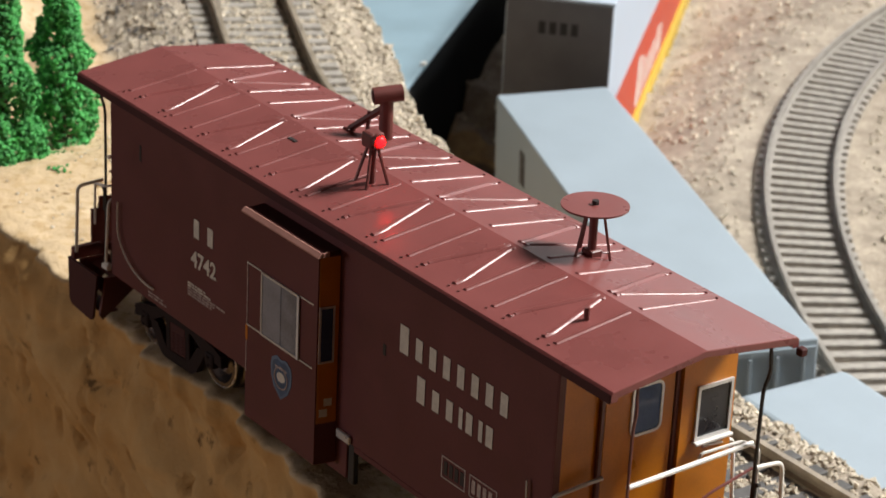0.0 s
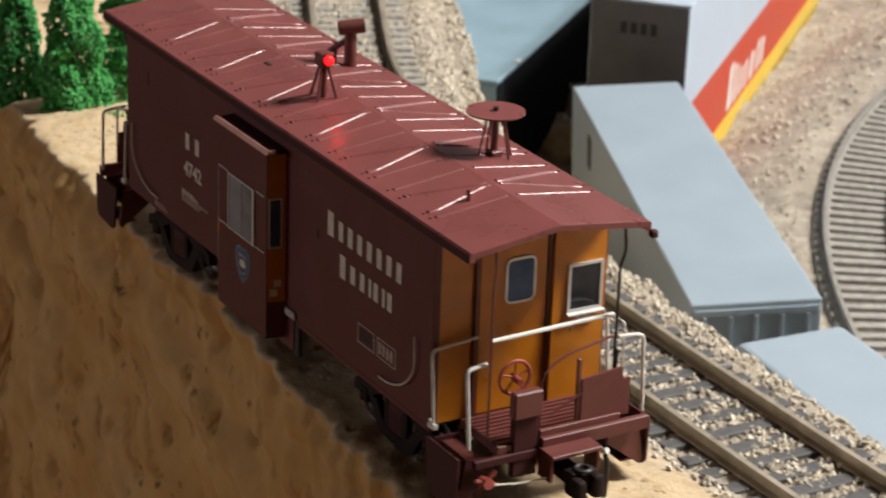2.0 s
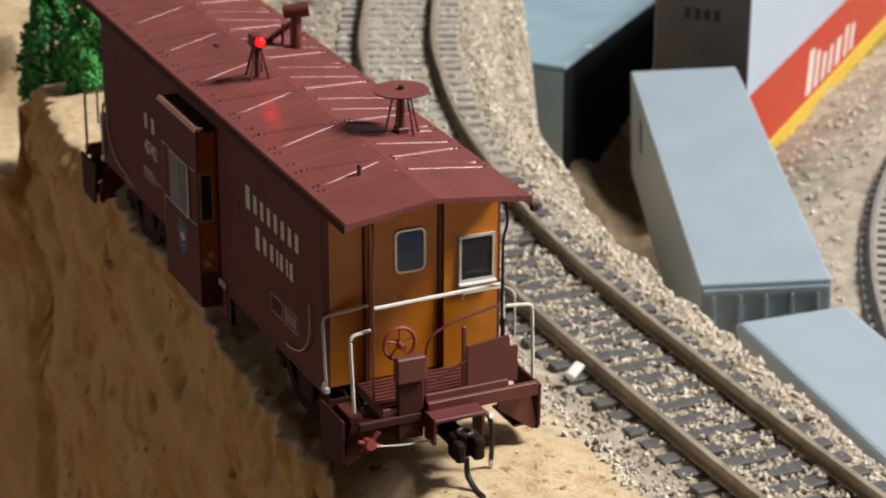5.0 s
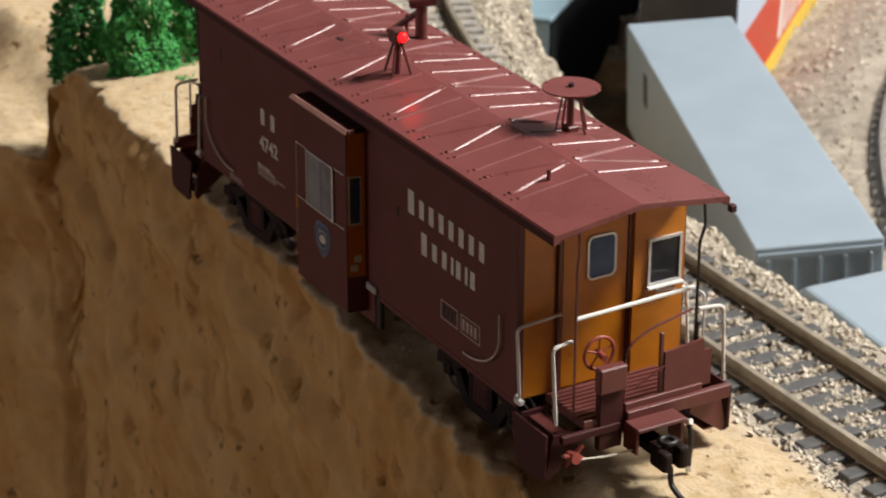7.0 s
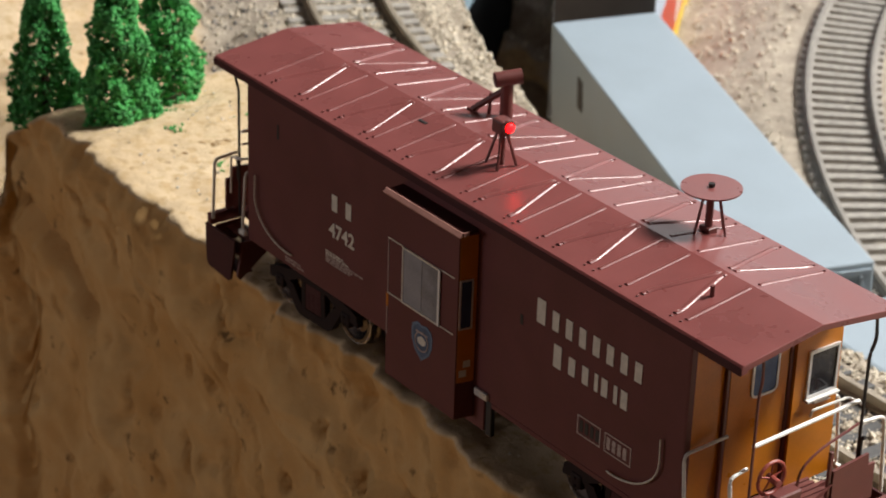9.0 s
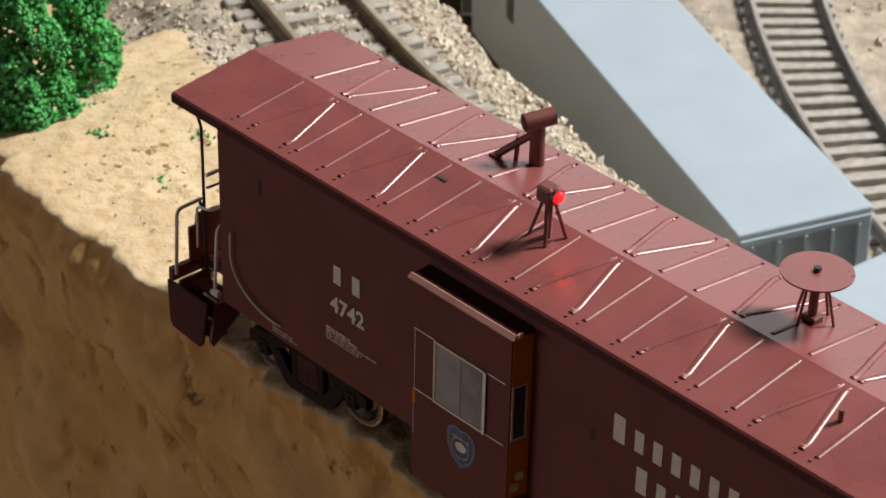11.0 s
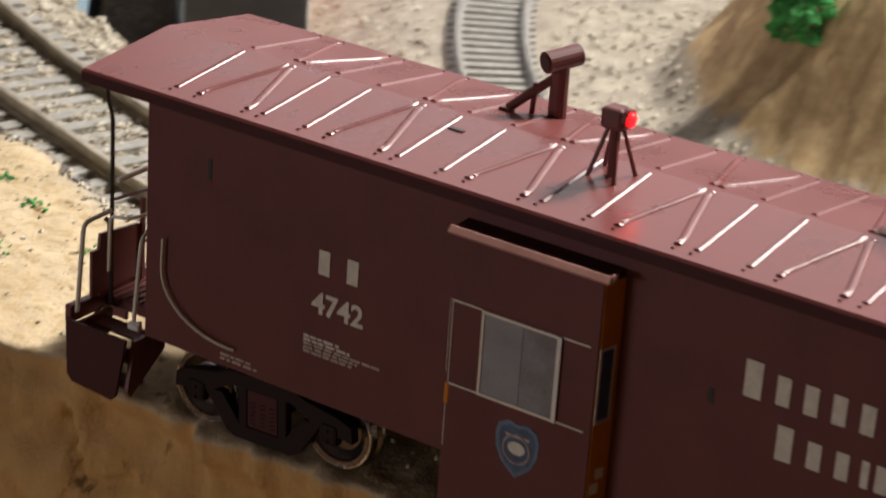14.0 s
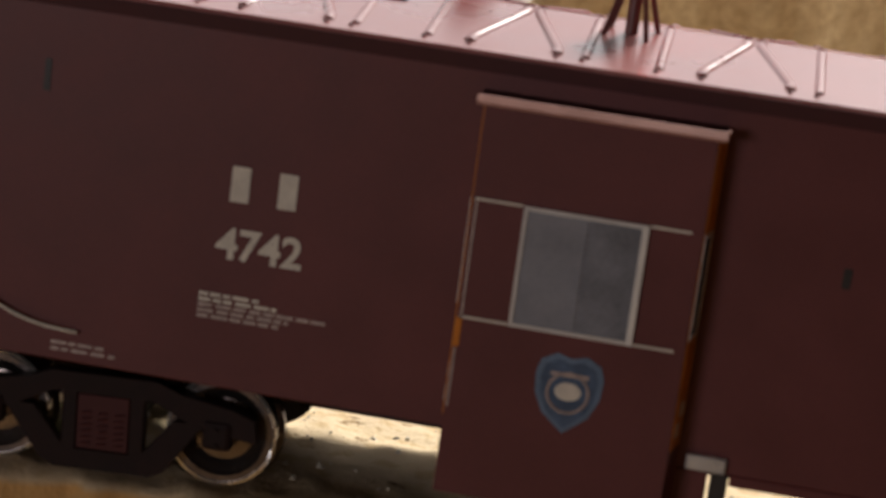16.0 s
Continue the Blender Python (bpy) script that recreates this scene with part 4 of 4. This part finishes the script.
def wheel_face(cx, y, z, side):
    """A dished wheel turned about its axle: flange, tread, rim, hollow web and hub."""
    prof = [(0.0, -0.12), (0.47, -0.12), (0.47, -0.07), (0.43, -0.04), (0.42, 0.08), (0.405, 0.10), (0.36, 0.10), (0.335, 0.075), (0.25, 0.01), (0.15, 0.03), (0.13, 0.09), (0.10, 0.11), (0.0, 0.11)]
    own, rings = bmesh.new(), []
    for r, o in prof:
        rings.append([own.verts.new((cx + max(r, 0.001) * math.cos(t), y + side * o, z + max(r, 0.001) * math.sin(t))) for t in (k * math.pi / 18 for k in range(36))])
    for p, q in zip(rings, rings[1:]):
        for k in range(36):
            own.faces.new((p[k], p[(k + 1) % 36], q[(k + 1) % 36], q[k]))
    bmesh.ops.recalc_face_normals(own, faces=own.faces)
    return own


def truck(cx, tilt):
    """A four-wheeled truck with cast side frames, leaning by tilt degrees along the car."""
    zc = 0.04
    lean = Matrix.Translation((cx, 0, zc)) @ Matrix.Rotation(radians(tilt), 4, "Y") @ Matrix.Translation((-cx, 0, -zc))
    for side in (-1, 1):
        y = -0.06 + side * 1.06
        own = extrude_poly([(cx - 1.22, 0.02), (cx - 1.20, 0.20), (cx - 1.02, 0.27), (cx - 0.62, 0.34), (cx - 0.42, 0.42), (cx + 0.42, 0.42), (cx + 0.62, 0.34), (cx + 1.02, 0.27), (cx + 1.20, 0.20), (cx + 1.22, 0.02), (cx + 0.72, 0.10), (cx + 0.40, 0.26), (cx - 0.40, 0.26), (cx - 0.72, 0.10)], "y", y - 0.06, y + 0.06)
        extrude_poly([(cx - 0.80, 0.12), (cx - 0.56, 0.12), (cx - 0.30, -0.20), (cx + 0.30, -0.20), (cx + 0.56, 0.12), (cx + 0.80, 0.12), (cx + 0.50, -0.30), (cx + 0.38, -0.36), (cx - 0.38, -0.36), (cx - 0.50, -0.30)], "y", y - 0.055, y + 0.055, bm=own)
        for x0, x1 in ((-0.33, -0.21), (0.21, 0.33)):
            box(cx + x0, cx + x1, y - 0.052, y + 0.052, -0.21, 0.27, 0.01, bm=own)
        f = cpart("truck_side_frame", own, "steel", label="dark cast truck side frame", m=lean)
        for dx in (-0.91, 0.91):
            own = box(cx + dx - 0.12, cx + dx + 0.12, y - 0.09 if side < 0 else y - 0.05, y + 0.05 if side < 0 else y + 0.09, -0.07, 0.17, 0.045, seg=2)
            j = cpart("journal_box", own, "steel", f, m=lean)
            for z in (-0.02, 0.10):
                cpart("cover_bolt", cyl((cx + dx, y + side * 0.085, z), (cx + dx, y + side * 0.11, z), 0.022, seg=6), "steel", j, m=lean)
            yw = y - side * 0.20
            wl = cpart("wheel", wheel_face(cx + dx, yw, zc, side), "disc", f, "dark dished wheel with a bright tread", m=lean)
            t0 = [(cx + dx + 0.425 * math.cos(t), yw + side * 0.085, zc + 0.425 * math.sin(t)) for t in (k * math.pi / 16 for k in range(33))]
            cpart("tread", tube(t0, 0.018, 6), "wheel", wl, m=lean)
        ys = y + side * 0.02
        cpart("spring_plate", box(cx - 0.205, cx + 0.205, ys - 0.03, ys + 0.012, -0.19, 0.25, 0.006), "shaded_red", f, "dark red plate inside the spring box", m=lean)
        for k in range(3):
            own = bmesh.new()
            coil = [(cx - 0.13 + 0.13 * k + 0.045 * math.cos(t), ys + side * 0.015 + 0.02 * math.sin(t), -0.18 + 0.30 * t / 37.7) for t in (q * math.pi / 4 for q in range(49))]
            cpart("coil_spring", tube(coil, 0.012, 5, bm=own), "shaded_red", f, m=lean)
    cpart("bolster", box(cx - 0.28, cx + 0.28, -1.00, 0.88, 0.04, 0.22, 0.03), "steel", m=lean)
    for dx in (-0.91, 0.91):
        cpart("axle", cyl((cx + dx, -0.80, zc), (cx + dx, 0.70, zc), 0.07, seg=10), "wheel", label="bright metal axle", m=lean)


side_walls()
roof()
roof_fittings()
bay()
letter_shapes()
grab_irons()
end_set(STILL)
end_set(TURN)
truck(-4.38, -2.6)
truck(3.0, 0.0)


# ---- wrecked cars in the pit ----
def car_part(name, bm, material, parent, m, label=""):
    bmesh.ops.transform(bm, matrix=m, verts=bm.verts)
    return part(name, bm, M[material], parent, label)


def grey_container(name, m, length, width, high, label, soft, slot):
    """m: the top's near corner, x along the top, y across it, z up."""
    e = thing(name, m @ Vector((length / 2, width / 2, -high)), label, "container", "grey containers in the pit")
    car_part("shell", box(0, length, 0, width, -high, 0, soft, seg=3), "grey", e, m)
    for k in range(5):
        y = 0.3 + k * (width - 0.6) / 4
        car_part("end_rib", box(-0.07, 0.0, y - 0.04, y + 0.04, -high + 0.12, -0.30, 0.01), "grey", e, m)
    car_part("end_ledge", box(-0.05, 0.0, 0.06, width - 0.06, -0.28, -0.14, 0.01), "grey", e, m)
    if slot:
        car_part("dark_slot", box(length - 2.75, length - 2.35, -0.022, 0.01, -1.35, -0.50, 0.01), "black", e, m, "dark narrow slot")
    return e


def container_frame(origin, along, across):
    a, c = Vector(along).normalized(), Vector(across).normalized()
    c = (c - a * c.dot(a)).normalized()
    u = Vector((0, 0, 1))
    u = (u - a * u.dot(a) - c * u.dot(c)).normalized()
    return Matrix(((a.x, c.x, u.x, origin[0]), (a.y, c.y, u.y, origin[1]), (a.z, c.z, u.z, origin[2]), (0, 0, 0, 1)))


grey_container("grey_container", container_frame((-7.97, 12.18, -4.92), (-13.1, 5.48, 0.24), (1.1, 2.62, 0.12)), 14.2, 2.85, 2.95, "plain blue-grey model container lying in the stony pit", 0.05, True)
grey_container("grey_container", container_frame((-6.15, 11.95, -5.0), (7.6, -0.85, -0.05), (0.3, 2.4, 0.05)), 14.0, 2.6, 2.6, "blue-grey model container with rounded corners lying beside the track", 0.16, False)


def dark_sided_boxcar():
    m = container_frame((-24.55, 17.5, -5.55), (-4.2, 5.0, 0.1), (-5.0, -4.2, 0.0))
    e = thing("dark_sided_boxcar", m @ Vector((6, 1.0, -4.9)), "teal-grey boxcar with a black side in the pit", "boxcar")
    L, W, H = 12.6, 4.0, 4.9
    car_part("roof_sheet", box(0, L, 0, W, -0.14, 0, 0.05, seg=2), "teal", e, m)
    car_part("body_shell", box(0, L, 0.06, W, -H, -0.145, 0.03, seg=2), "teal", e, m)
    car_part("dark_side", box(0.03, L - 0.03, 0.0, 0.056, -H, -0.15, 0.01), "deep_black", e, m, "black side sheet")
    car_part("bright_fitting", box(1.75, 1.95, -0.03, 0.10, 0.004, 0.07, 0.01), "white", e, m, "small white fitting on the roof edge")


def lettered_boxcar():
    m = container_frame((-21.4, 21.6, -3.05), (-6.75, 7.55, 0.0), (-7.55, -6.75, 0.0))
    L, W, H = 24.0, 2.8, 6.1
    e = thing("lettered_boxcar", m @ Vector((7, 1.4, -H)), "pale boxcar with red lower side and yellow sill in the pit", "boxcar")
    car_part("body_shell", box(0.03, L, 0.012, W, -H + 0.4, -0.05, 0.03), "paleblue", e, m, "pale blue-white upper body")
    car_part("roof_sheet", box(-0.02, L + 0.02, -0.03, W + 0.03, -0.05, 0.04, 0.02), "paleblue", e, m)
    car_part("end_panel", box(0.0, 0.028, 0.03, W - 0.03, -H + 0.5, -0.06, 0.008), "slate", e, m, "dark grey corrugated end")
    for k in range(4):
        car_part("mark_bar", box(-0.008, 0.0, 0.9 + 0.28 * k, 1.08 + 0.28 * k, -0.95, -0.62), "black", e, m)
    car_part("red_side", box(0.05, L - 0.05, 0.0, 0.011, -H + 0.98, -H + 3.05), "red", e, m, "signal-red lower side band")
    # lettering that cannot be kept: plain slanting white bars
    for x, w, h in ((6.35, 0.62, 1.36), (7.25, 0.42, 1.12), (8.05, 0.40, 0.84), (8.85, 0.40, 0.84), (9.7, 0.55, 0.84), (10.75, 0.40, 0.98), (11.5, 0.40, 0.84)):
        car_part("white_bar", extrude_poly([(x, -H + 1.15), (x + w, -H + 1.15), (x + w + 0.25, -H + 1.15 + h), (x + 0.25, -H + 1.15 + h)], "y", -0.008, -0.001), "white", e, m, "white letter-sized bar")
    car_part("sill", box(0.0, L, -0.05, 0.10, -H + 0.42, -H + 0.96, 0.01), "yellow", e, m, "yellow side sill")
    for k in range(38):
        car_part("sill_tab", box(0.2 + 0.6 * k, 0.42 + 0.6 * k, -0.045, 0.0, -H + 0.10, -H + 0.42, 0.01), "yellow", e, m)
    car_part("underside", box(0.1, L - 0.1, 0.15, W - 0.1, -H + 0.1, -H + 0.395), "black", e, m)


dark_sided_boxcar()
lettered_boxcar()


# ---- trees ----
def conifer(at, high, wide, seed, group="model conifers"):
    rng = random.Random(seed)
    e = thing("conifer_tree", at, "bright green foam-leaved model conifer on the sand bank", "tree", group)
    x, y, z = at
    part("trunk", cyl((x, y, z - 0.15), (x + 0.05, y, z + high * 0.95), 0.11, 0.02, 8), M["bark"], e, "thin brown trunk")
    for k in range(9):
        t = 0.15 + 0.08 * k
        a = rng.uniform(0, 6.28)
        r = wide * (1 - t) * 0.7
        part("limb", cyl((x, y, z + high * t), (x + r * math.cos(a), y + r * math.sin(a), z + high * t - 0.1), 0.03, 0.012, 5), M["bark"], e)
    verts, faces = [], []
    lobes = [(rng.uniform(0, 6.28), rng.uniform(0.0, 0.9), rng.uniform(0.75, 1.2)) for _ in range(14)]
    n = int(5600 * wide * high / 3)
    for _ in range(n):
        t = rng.random() ** 1.25
        a = rng.uniform(0, 2 * math.pi)
        rim = wide * (1 - t) ** 0.75 * (0.85 + 0.25 * noise.noise((math.cos(a) * 1.6 + seed, math.sin(a) * 1.6, t * high * 1.7)))
        for la, lt, lk in lobes:
            d = math.cos(a - la)
            if d > 0.6 and abs(t - lt) < 0.08:
                rim *= 1 + 0.25 * (lk - 0.9)
        clump = noise.noise((math.cos(a) * rim * 2.6 + 3 * seed, math.sin(a) * rim * 2.6, t * high * 2.6))
        if clump < -0.22 and rng.random() < 0.75:
            continue
        rim *= 0.90 + 0.34 * clump
        r = rim * (0.6 + 0.4 * rng.random() ** 0.5)
        c = Vector((x + r * math.cos(a), y + r * math.sin(a), z + 0.05 + t * high))
        s = rng.uniform(0.028, 0.068)
        base = len(verts)
        q = Euler((rng.uniform(0, 6), rng.uniform(0, 6), rng.uniform(0, 6))).to_matrix()
        for v in ((1, 0, 0), (-1, 0, 0), (0, 1, 0), (0, -1, 0), (0, 0, 1), (0, 0, -1)):
            verts.append((c + q @ (Vector(v) * s * rng.uniform(0.7, 1.2))) * CM)
        for f in ((0, 2, 4), (2, 1, 4), (1, 3, 4), (3, 0, 4), (2, 0, 5), (1, 2, 5), (3, 1, 5), (0, 3, 5)):
            faces.append(tuple(base + i for i in f))
    me = bpy.data.meshes.new("crown")
    me.from_pydata(verts, [], faces)
    me.materials.append(M["leaf"])
    ob = new("crown", me)
    ob.parent = e
    ob.matrix_parent_inverse = e.matrix_world.inverted()
    tagged(ob, "ragged clumpy green crown", kind="stuff")


def on_ground(x, y, sink=0.05):
    return (x, y, height(x, y)[0] - sink)


conifer(on_ground(-13.7, 0.75), 4.6, 0.88, 1)
conifer(on_ground(-14.3, 2.2), 4.0, 0.88, 2)
conifer(on_ground(-16.1, 0.45), 3.4, 0.95, 3)
conifer(on_ground(-13.3, 30.0), 3.2, 1.1, 6)


# ---- tracks ----
def track(name, ctrl, rail_z, label, tie_material, rail_material, tie_len):
    gauge = 1.65
    t = thing(name, (ctrl[0][0], ctrl[0][1], rail_z(ctrl[0][0]) - 0.4), label, "track")
    line = spline(ctrl, 0.3)
    for s in (-1, 1):
        own = bmesh.new()
        prof = [(-0.13, -0.25), (0.13, -0.25), (0.13, -0.21), (0.03, -0.19), (0.03, -0.08), (0.055, -0.06), (0.055, 0.0), (-0.055, 0.0), (-0.055, -0.06), (-0.03, -0.08), (-0.03, -0.19), (-0.13, -0.21)]
        rings = []
        for p, d in line:
            side = Vector((-d.y, d.x))
            c = p + side * (s * (gauge / 2 + 0.055))
            rings.append([own.verts.new((c.x + side.x * u, c.y + side.y * u, rail_z(p.x) + v)) for u, v in prof])
        for a, b in zip(rings, rings[1:]):
            for k in range(len(prof)):
                j = (k + 1) % len(prof)
                own.faces.new((a[k], a[j], b[j], b[k]))
        bmesh.ops.recalc_face_normals(own, faces=own.faces)
        part("rail", own, M[rail_material], t, "weathered metal rail with a brownish side")
    own = box(-0.145, 0.145, -tie_len / 2, tie_len / 2, -0.16, 0.0, 0.015)
    bmesh.ops.scale(own, vec=(CM, CM, CM), verts=own.verts)
    me = bpy.data.meshes.new("tie")
    own.to_mesh(me)
    own.free()
    me.materials.append(M[tie_material])
    dusty = me.copy()
    dusty.materials[0] = M["tie_grey"]
    rng = random.Random(3)
    inv = t.matrix_world.inverted()
    for p, d in spline(ctrl, 0.565):
        if not (-34 < p.x < 22 and p.y < 46):
            continue
        o = new("tie", dusty if p.x < -9 + rng.uniform(-2, 2) else me)
        o.parent = t
        o.matrix_parent_inverse = inv
        o.matrix_basis = Matrix.Translation((p.x * CM, p.y * CM, (rail_z(p.x) - 0.25 + rng.uniform(-0.01, 0.01)) * CM)) @ Matrix.Rotation(math.atan2(d.y, d.x) + rng.uniform(-0.02, 0.02), 4, "Z")
    return t


track("upper_track", TRACK_A, rail_a, "model railway track with dark ties on buff ballast", "tie", "rail", 2.95)
track("lower_track", TRACK_B, lambda x: RAIL_B, "curved model railway track in the stony pit", "tie_grey", "dull_rail", 2.3)


# ---- loose ballast and stones ----
def stones(name, count, place, size, material, seed, label):
    rng = random.Random(seed)
    verts, faces = [], []
    base_v = ((1, 0, 0), (-1, 0, 0), (0, 1, 0), (0, -1, 0), (0, 0, 1), (0, 0, -1))
    base_f = ((0, 2, 4), (2, 1, 4), (1, 3, 4), (3, 0, 4), (2, 0, 5), (1, 2, 5), (3, 1, 5), (0, 3, 5))
    for _ in range(count):
        got = place(rng)
        if got is None:
            continue
        s = size[0] + (size[1] - size[0]) * rng.random() ** 2
        q = Euler((rng.uniform(0, 6), rng.uniform(0, 6), rng.uniform(0, 6))).to_matrix()
        c = Vector(got)
        b = len(verts)
        for v in base_v:
            verts.append((c + q @ Vector([w * s * rng.uniform(0.6, 1.25) for w in v])) * CM)
        faces += [tuple(b + i for i in f) for f in base_f]
    me = bpy.data.meshes.new(name)
    me.from_pydata(verts, [], faces)
    me.materials.append(M[material])
    return tagged(new(name, me), label, "gravel", kind="stuff")


def near_upper(lo, hi, lift=0.0):
    def place(rng):
        k = rng.randrange(len(LINE_A))
        p, d = LINE_A[k]
        if not (-32 < p.x < 20):
            return None
        u = rng.uniform(lo, hi)
        q = p + Vector((-d.y, d.x)) * u + d * rng.uniform(-0.25, 0.25)
        z, stony = height(q.x, q.y)
        if stony < 0.35 or abs(abs(u) - 0.88) < 0.14:
            return None
        return (q.x, q.y, z + 0.02 + lift * rng.random())
    return place


def in_pit(rng):
    x, y = rng.uniform(-36, 8), rng.uniform(9, 44)
    z, stony = height(x, y)
    if not 0.6 < stony < 1.3 or lateral(PB, DB, x, y)[0] < 1.6 or lateral(PA, DA, x, y)[0] < 1.8:
        return None
    return (x, y, z + 0.03)


# on the track's left side (towards the pit) u is negative
stones("ballast_between_ties", 34000, near_upper(-0.76, 0.76, 0.045), (0.035, 0.08), "gravel", 11, "buff gravel between the ties")
stones("ballast_shoulder", 34000, near_upper(-3.4, -1.0), (0.03, 0.085), "gravel", 12, "buff gravel on the bank")
stones("ballast_slope", 28000, near_upper(1.0, 5.0), (0.03, 0.07), "gravel", 13, "buff gravel on the slope below the shelf")
stones("grey_ballast", 6000, near_upper(1.6, 4.6), (0.03, 0.075), "dark_gravel", 14, "grey gravel mixed in below the shelf")
stones("pit_stones", 14000, in_pit, (0.04, 0.13), "gravel", 15, "buff stones strewn over the pit")


def sand_crumb(rng):
    x = rng.uniform(-16, 9)
    y = rng.uniform(-1.2, 3.2)
    z, stony = height(x, y)
    return None if stony > 0.3 or y < sum(edge(x)) + 0.55 else (x, y, z + 0.005)


stones("sand_crumbs", 700, sand_crumb, (0.015, 0.05), "gravel", 16, "loose crumbs of sand plaster")


def tuft_spot(rng):
    x, y = rng.choice(((-9.4, 1.6), (-10.3, 0.9), (-11.0, 2.2), (-12.2, 1.0), (-12.0, 2.6), (-8.6, 2.5), (-13.4, 1.6)))
    x, y = x + rng.gauss(0, 0.10), y + rng.gauss(0, 0.10)
    z, stony = height(x, y)
    return None if stony > 0.5 else (x, y, z + 0.02)


stones("green_tufts", 110, tuft_spot, (0.02, 0.05), "leaf", 17, "small green tufts scattered on the sand")


def chip():
    own = box(-0.10, 0.10, -0.20, 0.20, -0.06, 0.06, 0.05, seg=3, m=Matrix.Translation((-0.71, 5.30, -2.56)) @ Euler((0.3, 0.2, 0.6)).to_matrix().to_4x4())
    ob = part("plastic_chip", own, M["white"])
    tagged(ob, "small white plastic chip beside the rail", "chip")


chip()
